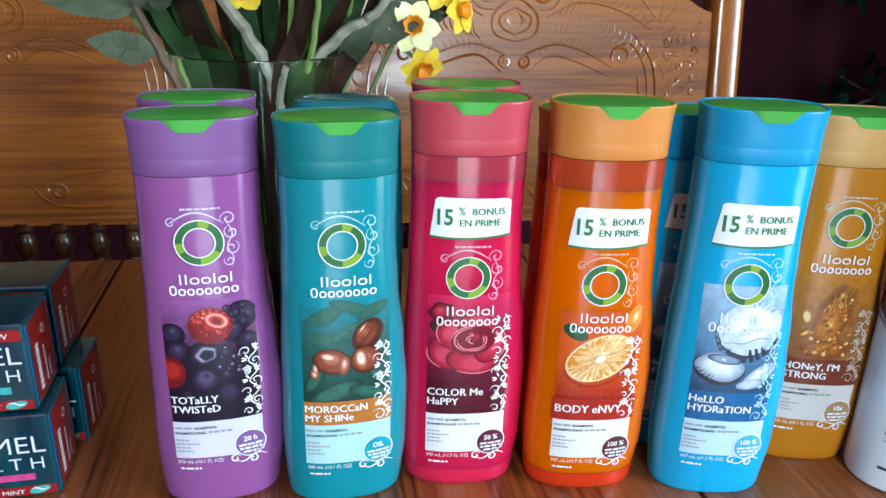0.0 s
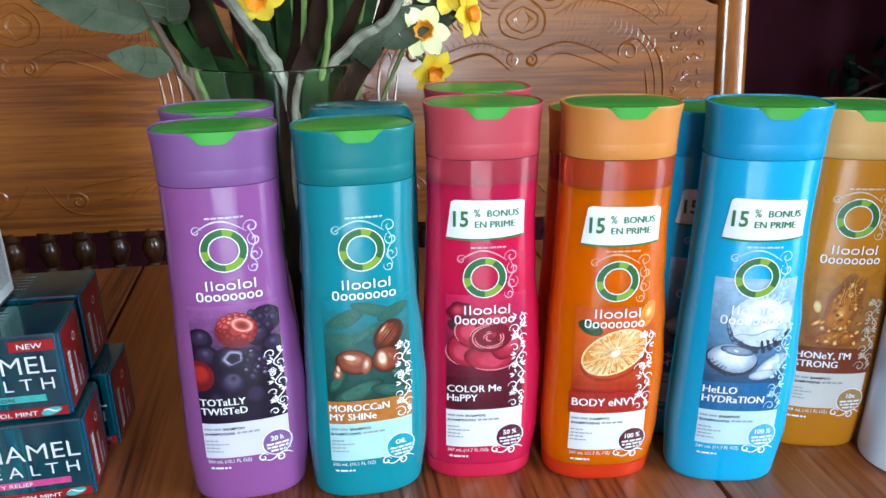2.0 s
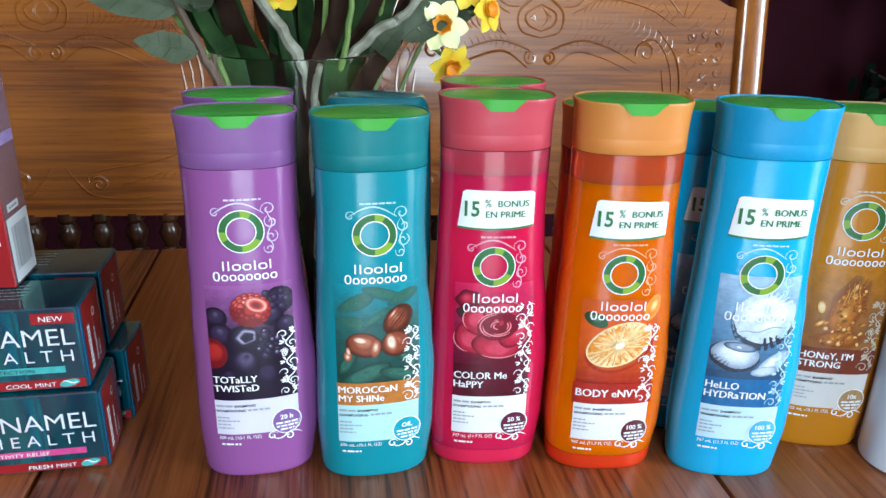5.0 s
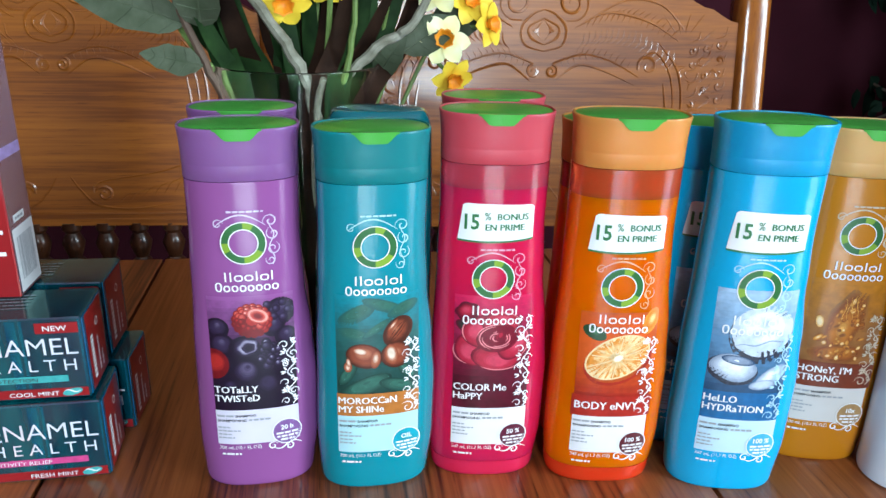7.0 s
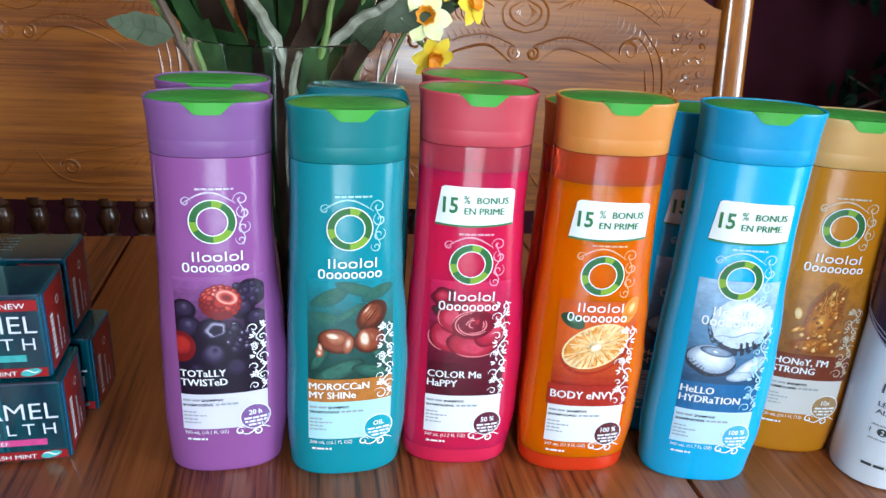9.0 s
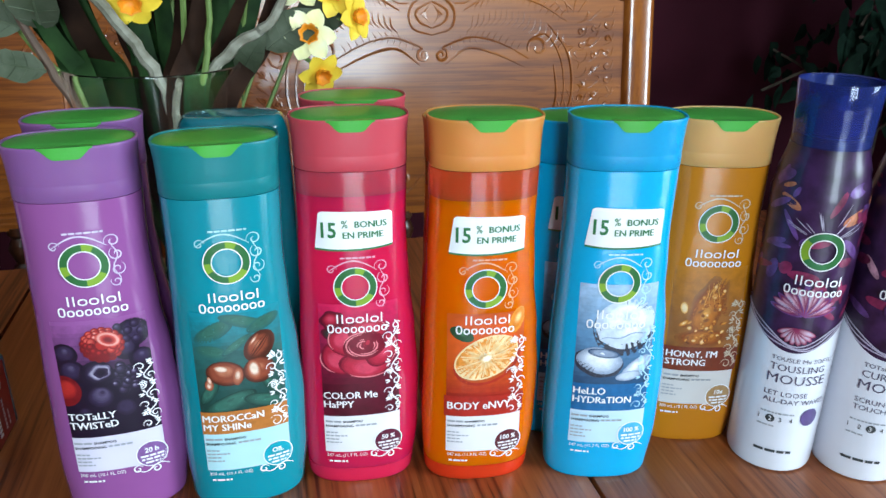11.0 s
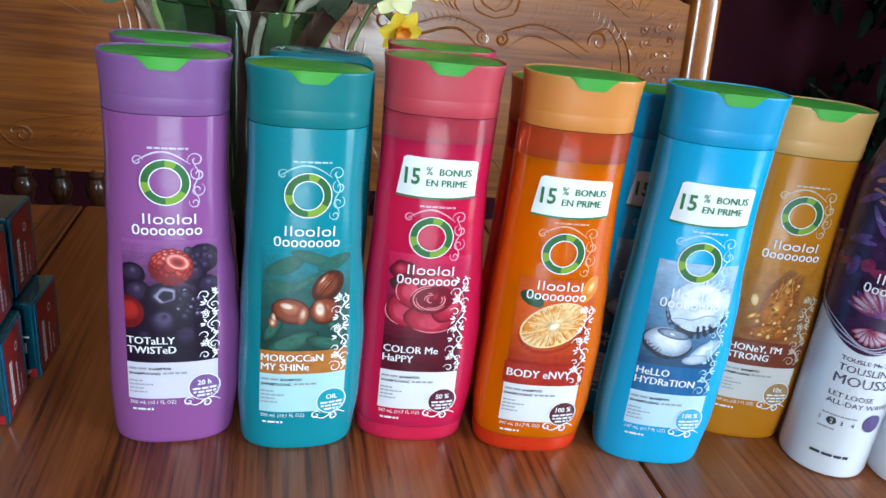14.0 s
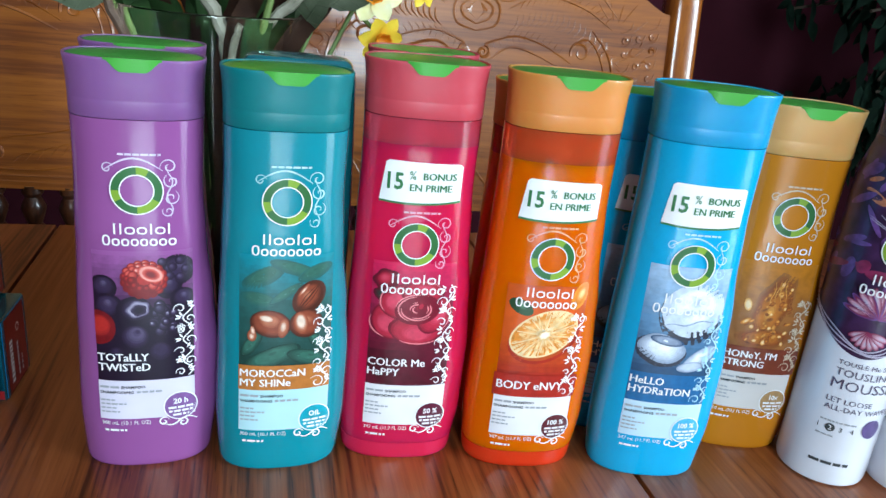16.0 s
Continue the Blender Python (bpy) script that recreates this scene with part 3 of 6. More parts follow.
def section(z, top, k=1.0):
    s = 0.172 / top
    return lerp_table(LEFT, z * s) * k, lerp_table(RIGHT, z * s) * k, lerp_table(DEEP, z * s) * k


def outline(l, r, d, z, n=72, power=POWER):
    out = []
    for i in range(n):
        a = 2 * math.pi * i / n
        c, s = math.cos(a), math.sin(a)
        w = r if c > 0 else l
        out.append((w * math.copysign(abs(c) ** (2 / power), c), d * math.copysign(abs(s) ** (2 / power), s), z))
    return out


def front_surface(top):
    def surface(u, v, e):
        l, r, d = section(v, top)
        w = r if u > 0 else l
        q = min(0.985, abs(u) / w)
        y = d * (1 - q ** POWER) ** (1 / POWER)
        slope = (q / max(1e-6, (1 - q ** POWER) ** (1 / POWER))) ** (POWER - 1) * d / w
        nx, ny = math.copysign(slope, u), -1.0
        k = e / math.hypot(nx, ny)
        return (u + nx * k, -y + ny * k, v)
    return surface


def shampoo(name, label, group, high, top, body_mat, cap_mat, head_mat=None, level=None, foot_mat=None):
    """Bottle with its origin on the table: body, collar cap, green flip lid; its face is on -y."""
    b = thing(name, label, "bottle", group)
    bm = bmesh.new()
    rings = []
    foot = [outline(*section(z, top, k), z) for z, k in ((0.0, 0.94), (0.0005, 0.968), (0.0018, 0.988), (0.004, 0.998))]
    if level:
        base = bmesh.new()
        loft(base, foot + [outline(*section(z, top), z) for z in (0.007, 0.0095)])
        part("clear_foot", base, foot_mat, b, "clear thick foot under the liquid")
        rings += [outline(*section(0.0097, top, k), 0.0097 + d) for k, d in ((0.985, 0.0), (0.994, 0.0006))]
    else:
        rings += foot
    zs = [0.007 + (top - 0.008) * i / 40 for i in range(41)]
    zlast = level or 1
    rings += [outline(*section(z, top), z) for z in zs if (0.011 if level else 0) < z < zlast]
    if level:
        rings.append(outline(*section(level, top), level))
    else:
        rings.append(outline(*section(top, top), top))
    loft(bm, rings)
    part("body", bm, body_mat, b)
    if level:
        bm = bmesh.new()
        loft(bm, [outline(*section(z, top, 1.0), z) for z in [level + 0.0002] + [q for q in zs if q > level + 0.001]] + [outline(*section(top, top), top)])
        part("headspace", bm, head_mat, b, "clear empty shoulder over the liquid")
        bm = bmesh.new()
        loft(bm, [outline(*section(z, top, 1.002), z) for z in (level - 0.0009, level - 0.0003, level + 0.0004)])
        part("liquid_line", bm, body_mat, b)
    # cap
    bm = bmesh.new()
    l, r, d = section(top, top)
    prof = [(top + 0.0003, 0.99), (top + 0.0008, 1.003), (top + (high - top) * 0.30, 1.003), (top + (high - top) * 0.31, 1.0015), (top + (high - top) * 0.325, 1.0045), (top + (high - top) * 0.6, 1.012), (top + (high - top) * 0.85, 1.03), (high - 0.0010, 1.047), (high - 0.0003, 1.045), (high, 1.038)]
    rings = [outline(l * k, r * k, d * k * 1.02, z) for z, k in prof]
    rings.append(outline(l * 1.010, r * 1.010, d * 1.0, high))
    rings.append(outline(l * 1.005, r * 1.005, d * 0.99, high - 0.0028))
    loft(bm, rings)
    part("cap", bm, cap_mat, b)
    # flip lid with its thumb tab on the front
    bm = bmesh.new()
    loft(bm, [outline(l * 1.002, r * 1.002, d * 0.985, high - 0.0026), outline(l * 1.002, r * 1.002, d * 0.985, high - 0.0008), outline(l * 0.96, r * 0.96, d * 0.93, high - 0.0003), outline(l * 0.5, r * 0.5, d * 0.5, high + 0.0002)])
    lid = part("lid", bm, LID, b)
    bm = bmesh.new()
    cols = []
    for i in range(17):
        a = i / 16 * 2 - 1
        u = 0.0112 * a
        f = min(1.0, max(0.0, (1 - abs(a)) / 0.58))
        drop = 0.0047 * f * f * (3 - 2 * f) + 0.0006
        q = abs(u) / (r * 1.04)
        y = d * 1.05 * (1 - q ** POWER) ** (1 / POWER) * 1.02
        cols.append([bm.verts.new((u, -y - 0.0005, high + 0.0003)), bm.verts.new((u, -y * 0.985 - 0.0002, high - drop)), bm.verts.new((u, -y + 0.004, high - drop)), bm.verts.new((u, -y + 0.004, high + 0.0001))])
    for p, q in zip(cols, cols[1:]):
        for k in range(4):
            bm.faces.new((p[k], q[k], q[(k + 1) % 4], p[(k + 1) % 4]))
    bm.faces.new(cols[0])
    bm.faces.new(cols[-1])
    part("thumb_tab", bm, LID, lid)
    return b


def mark_and_ring(b, surf, zr, tone):
    p = Print(surf)
    p.curl(0.0125, zr + 0.0105, 0.0036, tone, 1.3, 200, -1, 0.0006)
    p.curl(0.0135, zr + 0.004, 0.0034, tone, 1.2, 120, 1, 0.0007)
    p.curl(0.0133, zr - 0.0035, 0.0034, tone, 1.3, 60, -1, 0.0006)
    p.curl(0.012, zr - 0.0095, 0.0026, tone, 1.2, 150, 1, 0.0006)
    p.line([(-0.0135 + 0.0017 * i, zr + 0.0085 + 0.0055 * math.sin(i / 14 * math.pi)) for i in range(15)], 0.0008, tone)
    p.curl(-0.012, zr + 0.0095, 0.0026, tone, 1.2, 10, 1, 0.0006)
    p.line([(0.0128 + 0.0012 * math.sin(i * 0.9), zr - 0.012 + 0.0018 * i) for i in range(14)], 0.0006, tone)
    p.done("ornament", b)
    p = Print(surf)
    p.level = 0.0006
    p.ring(-0.0005, zr, 0.0066, 0.0108, [WHITE])
    p.ring(-0.0005, zr, 0.0071, 0.0103, [DGREEN, DGREEN, LGREEN, DGREEN, DGREEN, DGREEN, LGREEN, DGREEN, DGREEN, LGREEN, LGREEN, DGREEN], 48)
    p.done("ring_emblem", b, "green ring emblem with pale outlines")
    p = Print(surf)
    p.marks("IIooIol", 0.0008, zr - 0.0196, 0.0049, 0.0242, WHITE, 0.00075)
    p.marks("Eooooooo", -0.0002, zr - 0.0250, 0.0049, 0.0305, WHITE, 0.00075)
    p.bars(-0.0075, 0.0095, zr + 0.0153, 0.0009, tone, seed=5)
    p.done("maker_mark", b, "white strokes of a maker's mark")


def vine(p, m, z0, z1, x=0.0185, seed=1):
    """White scrolling vine on the edge of the picture."""
    x += 0.0006
    r = random.Random(seed)
    n = int((z1 - z0) / 0.0052)
    p.line([(x + 0.0020 * math.sin(i * 0.5), z0 + (z1 - z0) * i / 44) for i in range(45)], 0.0006, m, False, 0.0007)
    for i in range(n):
        z = z0 + (z1 - z0) * (i + 0.4) / n
        s = 1 if i % 2 else -1
        size = r.uniform(0.0017, 0.0029) * (1.25 if i % 4 == 0 else 1)
        p.curl(x + s * 0.0021 - 0.0012, z, size, m, r.uniform(0.8, 1.2), 90 - 90 * s + r.uniform(-40, 40), s, 0.0006, 0.0007)
        for k in range(3):
            a = radians(90 + s * (35 + 40 * k) + r.uniform(-15, 15))
            p.oval(x - 0.0012 + 0.0030 * math.cos(a), z + 0.0020 * math.sin(a) + 0.001, 0.0013, 0.00045, m, math.degrees(a), 10, lift=0.0007)
        if i % 3 == 1:                      # small open flower
            for k in range(5):
                a = 2 * math.pi * k / 5 + i
                p.ring(x - 0.0028 + 0.0011 * math.cos(a), z + 0.0014 + 0.0011 * math.sin(a), 0.0004, 0.0008, [m], 8, lift=0.0007)


def lower_label(b, surf, z0, z1, panel, badge, badge_words, net, ink, soft, left=-0.0205, right=0.0215):
    p = Print(surf)
    p.level = 0.0003
    p.quad(left, right, z0, z1, panel)
    p.done("info_panel", b)
    p = Print(surf)
    h = z1 - z0
    p.bars(left + 0.0008, left + 0.009, z1 - 0.0038, 0.0011, soft, seed=2)
    p.text("SHAMPOO", left + 0.0098, z1 - 0.0039, 0.0014, ink, 0.03, 1.15)
    p.text("SHAMPOOING", left + 0.0008, z1 - 0.0066, 0.0014, ink, 0.03, 1.15)
    p.bars(left + 0.0165, left + 0.028, z1 - 0.0065, 0.0011, soft, seed=3)
    for i in range(4):
        p.bars(left + 0.0008, left + 0.0008 + (0.006, 0.011, 0.0065, 0.008)[i], z1 - 0.0105 - 0.0021 * i, 0.0008, soft, seed=10 + i)
    p.text(net, left + 0.0008, z0 - 0.0028, 0.0021, WHITE, 0.0, 0.86)
    p.bars(left + 0.0018, left + 0.0115, z0 - 0.0066, 0.0011, WHITE, seed=8)
    p.done("small_print", b)
    p = Print(surf)
    cu, cz = right - 0.0065, z0 + 0.0055
    p.level = 0.0006
    p.oval(cu, cz, 0.0076, 0.0076, WHITE, 0, 32)
    p.oval(cu, cz, 0.0071, 0.0071, badge, 0, 32)
    p.text(badge_words, cu, cz + 0.0015, 0.0028, WHITE, 0.04, 0.95, True, 0.0009)
    for i in range(3):
        w = (0.0055, 0.0052, 0.0035)[i]
        p.bars(cu - w, cu + w, cz - 0.0012 - 0.002 * i, 0.0011, WHITE, seed=20 + i, lift=0.0009)
    p.curl(cu - 0.0075, cz - 0.0078, 0.0026, WHITE, 1.2, 20, 1, 0.0008)
    p.curl(cu + 0.001, cz - 0.0095, 0.0026, WHITE, 1.3, 160, -1, 0.0008)
    p.line([(cu - 0.008 + 0.0014 * i, cz - 0.0084 - 0.0018 * math.sin(i * 0.6)) for i in range(12)], 0.0008, WHITE)
    p.done("badge", b, "round printed badge with white figures")


def title(b, surf, rows, z, size, left=-0.0198, fill=None, band=None):
    p = Print(surf)
    p.level = 0.0006
    if band:
        p.quad(-0.0205, 0.0215, band[0], band[1], fill)
    for i, w in enumerate(rows):
        p.heavy(w, left, z - i * size * 1.28, size, WHITE, 0.97)
    p.done("title_lettering", b, "white slab lettering")


def bonus_sticker(b, surf, z0, z1):
    """White paper flag: a slanted side, a bowed lower edge with a green rim, a rounded top."""
    def sheet(low, m):
        pts, n, k = [], 32, 16
        for j in range(k + 1):
            for i in range(n + 1):
                f, g = i / n, j / k
                left = -0.0190 + 0.0022 * g
                foot = z0 + low - 0.0010 * math.sin(math.pi * f) + 0.0008 * f
                head = z1 - 0.0008 * f - 0.0012 * (max(0.0, 1 - f / 0.06) ** 2 + max(0.0, 1 - (1 - f) / 0.06) ** 2)
                pts.append((left + (0.0182 - left) * f, foot + (head - foot) * g))
        w = n + 1
        p.add(pts, [(j * w + i, j * w + i + 1, (j + 1) * w + i + 1, (j + 1) * w + i) for j in range(k) for i in range(n)], m)

    p = Print(surf)
    p.level = 0.0006
    sheet(-0.0003, STGREEN)
    sheet(0.0007, WHITE)
    s = p.done("bonus_sticker", b, "white paper sticker with green lettering")
    p = Print(surf)
    m = (z0 + z1) / 2
    p.text("15", -0.0158, m - 0.0034, 0.0078, STGREEN, 0.034, 0.84, lift=0.0009)
    p.text("%", -0.0062, m + 0.0014, 0.0040, STGREEN, 0.015, 0.85, lift=0.0009)
    p.heavy("BONUS", 0.0002, m + 0.0014, 0.0034, STGREEN, 1.0, 0.00012, 0.0009)
    p.heavy("EN PRIME", -0.0056, m - 0.0040, 0.0034, STGREEN, 1.0, 0.00012, 0.0009)
    p.done("sticker_lettering", s)


def plastic(name, c, rough=0.16, coat=0.6, sub=0.0, vary=0.04):
    if "cap" in name:
        return pmat(name, c, rough, vary, 18, 0.02, 500, coat=coat, sub=0.5, reach=0.012, trans=0.12)
    return pmat(name, c, rough, vary, 18, 0.02, 500, coat=coat, sub=sub)


TONES, BLENDS = {}, {}


def tone(name, c, vary=0.15, scale=260):
    m = pmat(name, c, 0.35, vary, scale, coat=0.2)
    TONES[m.name] = c
    return m


def blend(m0, m1, f):
    """The ink between two inks."""
    key = (m0.name, m1.name, round(f * 8))
    if key not in BLENDS:
        g = round(f * 8) / 8
        BLENDS[key] = m0 if g == 0 else m1 if g == 1 else tone("print_blend", tuple(p + (q - p) * g for p, q in zip(TONES[m0.name], TONES[m1.name])))
    return BLENDS[key]


def berries(b, surf):
    p = Print(surf)
    p.left, p.right = -0.0205, 0.0215
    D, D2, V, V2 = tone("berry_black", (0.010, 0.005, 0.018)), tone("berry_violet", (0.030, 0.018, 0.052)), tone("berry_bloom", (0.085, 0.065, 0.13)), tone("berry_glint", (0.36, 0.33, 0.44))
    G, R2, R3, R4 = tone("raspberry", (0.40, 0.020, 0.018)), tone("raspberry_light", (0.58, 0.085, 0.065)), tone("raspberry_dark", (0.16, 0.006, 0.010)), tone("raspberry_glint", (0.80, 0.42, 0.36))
    TOP = tone("purple_ground_print", (0.27, 0.080, 0.270), 0.04, 40)
    r = random.Random(3)
    p.quad(-0.0205, 0.0215, 0.053, 0.088, D)
    p.fade(-0.0205, 0.0215, 0.088, 0.117, D, TOP)
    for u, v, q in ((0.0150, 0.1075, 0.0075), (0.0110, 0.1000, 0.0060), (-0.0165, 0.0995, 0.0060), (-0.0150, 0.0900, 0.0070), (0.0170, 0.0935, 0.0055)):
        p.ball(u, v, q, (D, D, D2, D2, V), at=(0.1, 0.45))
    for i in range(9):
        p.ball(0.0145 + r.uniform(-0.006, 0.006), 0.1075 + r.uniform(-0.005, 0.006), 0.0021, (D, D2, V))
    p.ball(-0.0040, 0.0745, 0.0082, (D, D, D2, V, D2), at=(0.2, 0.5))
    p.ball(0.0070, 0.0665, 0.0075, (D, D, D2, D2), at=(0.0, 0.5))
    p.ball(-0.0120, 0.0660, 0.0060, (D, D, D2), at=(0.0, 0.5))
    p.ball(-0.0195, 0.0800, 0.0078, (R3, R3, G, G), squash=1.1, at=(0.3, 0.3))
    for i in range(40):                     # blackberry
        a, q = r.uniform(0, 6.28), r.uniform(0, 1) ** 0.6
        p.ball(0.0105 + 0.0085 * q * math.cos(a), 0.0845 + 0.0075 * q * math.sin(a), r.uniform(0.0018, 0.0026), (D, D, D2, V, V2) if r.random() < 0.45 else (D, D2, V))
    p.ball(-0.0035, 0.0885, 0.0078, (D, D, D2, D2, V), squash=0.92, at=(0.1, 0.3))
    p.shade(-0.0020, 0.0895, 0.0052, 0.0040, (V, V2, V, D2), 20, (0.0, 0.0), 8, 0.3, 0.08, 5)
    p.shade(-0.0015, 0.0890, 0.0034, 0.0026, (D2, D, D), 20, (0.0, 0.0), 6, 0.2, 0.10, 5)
    for k, (rad, count, size) in enumerate(((0.0080, 17, 0.0021), (0.0066, 15, 0.0022), (0.0050, 11, 0.0022))):
        if k == 0:
            p.shade(0.0015, 0.1040, 0.0086, 0.0080, (R3, G, G), 0, (-0.1, 0.1))
        for i in range(count):
            a = 2 * math.pi * i / count + k * 0.2
            lit = 0.5 + 0.5 * math.sin(a + 0.6)
            p.ball(0.0010 + rad * math.cos(a), 0.1038 + rad * 0.92 * math.sin(a), size, (R3, G, R2, R4 if lit > 0.7 else R2) if lit > 0.3 else (R3, R3, G))
    p.shade(0.0040, 0.1065, 0.0056, 0.0038, (R2, R4, R2, G, R3, R3), -22, (0.0, -0.1), 9, 0.15)
    p.done("picture", b, "printed picture of dark berries and a raspberry")


def argan(b, surf):
    p = Print(surf)
    p.left, p.right = -0.0205, 0.0215
    B, L, L2, S = tone("leaf_shade_print", (0.008, 0.040, 0.032), 0.4, 120), tone("leaf_print", (0.030, 0.120, 0.090), 0.3, 120), tone("leaf_pale_print", (0.10, 0.25, 0.21), 0.3, 150), tone("soft_teal_print", (0.015, 0.095, 0.090), 0.3, 90)
    N1, N2, N3, N4 = tone("nut_dark", (0.065, 0.014, 0.007)), tone("nut_brown", (0.24, 0.050, 0.024)), tone("nut_light", (0.42, 0.14, 0.075)), tone("nut_glint", (0.80, 0.62, 0.50))
    TOP = tone("teal_ground_print", (0.0, 0.23, 0.30), 0.04, 40)
    p.fade(-0.0205, 0.0215, 0.0595, 0.094, B, S)
    p.fade(-0.0205, 0.0215, 0.094, 0.117, S, TOP)
    for u, v, a, bb, t in ((-0.010, 0.1065, 0.013, 0.0042, 28), (0.004, 0.1105, 0.012, 0.0032, -18), (-0.012, 0.0955, 0.0115, 0.0036, -12), (0.013, 0.1085, 0.010, 0.0034, 24), (-0.006, 0.0660, 0.0150, 0.0050, 24), (0.011, 0.0655, 0.0125, 0.0040, -16), (-0.015, 0.0730, 0.0080, 0.0030, 58), (0.000, 0.0985, 0.0090, 0.0022, 35), (0.0150, 0.0735, 0.0070, 0.0028, -50)):
        a = min(a, 0.0205 + u if u < 0 else 0.0215 - u) if abs(t) < 40 else a
        p.shade(u, v, a, bb, (S if v > 0.085 else B, L, L), t, (0.1, 0.45), 9, 0.15)
        p.line([(u + a * 0.9 * k * math.cos(radians(t)), v + a * 0.9 * k * math.sin(radians(t))) for k in (-1, -0.5, 0, 0.5, 1)], 0.0002, L2)
    # whole nut with its furrow
    p.shade(0.0105, 0.0965, 0.0092, 0.0066, (N1, N1, N2, N2, N3), 52, (0.05, 0.30), 11, 0.12)
    for k in (-0.35, 0.0, 0.38):
        p.line([(0.0105 + (0.0080 * f) * math.cos(radians(52)) - (0.0042 * k * (1 - f * f)) * math.sin(radians(52)), 0.0965 + (0.0080 * f) * math.sin(radians(52)) + (0.0042 * k * (1 - f * f)) * math.cos(radians(52))) for f in [i / 6 - 1 for i in range(13)]], 0.0008 if k == 0 else 0.0004, N1)
    p.shade(0.0080, 0.1000, 0.0040, 0.0010, (N2, N3, N4), 52, (0.0, 0.0), 6, 0.2)
    # shelled halves
    p.shade(-0.0065, 0.0835, 0.0094, 0.0068, (N1, N2, N2, N3, N3), -14, (-0.15, 0.35), 11, 0.12)
    p.shade(-0.0085, 0.0862, 0.0036, 0.0018, (N3, N4, N4), -14, (0.0, 0.0), 6, 0.2)
    p.shade(-0.0010, 0.0815, 0.0026, 0.0050, (N2, N3, N4), -8, (0.0, 0.2), 7, 0.2)
    p.shade(0.0095, 0.0835, 0.0078, 0.0072, (N1, N2, N2, N3), 14, (0.1, 0.3), 11, 0.12)
    p.shade(0.0072, 0.0838, 0.0034, 0.0058, (N2, N3, N4, N4), 10, (0.0, 0.25), 8, 0.2)
    p.shade(-0.0148, 0.0775, 0.0021, 0.0030, (N2, N3, N4), 0, (-0.1, -0.2), 7, 0.2)
    p.shade(-0.0145, 0.0800, 0.0010, 0.0024, (N3, N4), 10, (0.0, 0.0), 5, 0.3)
    p.done("picture", b, "printed picture of glossy brown nuts on leaves")


def rose(b, surf):
    p = Print(surf)
    p.left, p.right = -0.0195, 0.0205
    B, B2 = tone("rose_shade_print", (0.085, 0.004, 0.016), 0.4, 80), tone("rose_ground_print", (0.26, 0.010, 0.05), 0.3, 80)
    R = [tone("rose_deep", (0.17, 0.004, 0.020)), tone("rose_red", (0.42, 0.016, 0.045)), tone("rose_pink", (0.58, 0.05, 0.10)), tone("rose_pale", (0.74, 0.22, 0.25))]
    TOP = tone("crimson_ground_print", (0.62, 0.012, 0.085), 0.04, 40)
    LF = tone("rose_leaf_print", (0.03, 0.035, 0.03))
    p.quad(-0.0195, 0.0205, 0.0435, 0.062, B)
    p.fade(-0.0195, 0.0205, 0.062, 0.090, B, B2)
    p.fade(-0.0195, 0.0205, 0.090, 0.110, B2, TOP)
    p.shade(-0.0130, 0.1010, 0.0062, 0.0052, (B, R[0], R[1], R[2]), 20, (-0.1, 0.3), 9, 0.15, 0.08, 5)
    p.shade(-0.0140, 0.0925, 0.0052, 0.0030, (B, LF, LF), -30, (0.0, 0.2), 6, 0.2)
    for u, v, a, bb, t, at in ((-0.0095, 0.0790, 0.0105, 0.0085, -38, (-0.2, -0.4)), (0.0040, 0.0760, 0.0145, 0.0085, 6, (0.0, -0.5)), (0.0110, 0.0840, 0.0088, 0.0105, -20, (0.4, 0.1)), (-0.0050, 0.0900, 0.0105, 0.0090, 30, (-0.4, 0.3)), (0.0050, 0.0940, 0.0105, 0.0068, 0, (0.1, 0.5))):
        p.shade(u, v, a, bb, (R[0], R[1], R[1], R[2], R[2]), t, at, 10, 0.2, 0.05, 3)
        p.line([(u + a * 0.97 * math.cos(radians(t) + math.atan2(at[1], at[0]) + q), v + bb * 0.97 * math.sin(radians(t) + math.atan2(at[1], at[0]) + q)) for q in [i * 0.16 - 0.8 for i in range(11)]], 0.0007, R[3])
    for i in range(7):
        f = 1 - i * 0.13
        a0 = i * 77 + 20
        p.shade(0.0030 + 0.0003 * i, 0.0862 + 0.0003 * i, 0.0112 * f, 0.0080 * f, (R[0], R[0], R[1], R[2] if i % 2 else R[1]), 10 + 9 * i, (0.25 * math.cos(radians(a0)), 0.25 * math.sin(radians(a0))), 8, 0.3)
        p.line([(0.0030 + 0.0108 * f * math.cos(radians(a0 + k * 15)), 0.0862 + 0.0076 * f * math.sin(radians(a0 + k * 15))) for k in range(11)], 0.0008, R[3])
    p.done("picture", b, "printed picture of an open red rose")


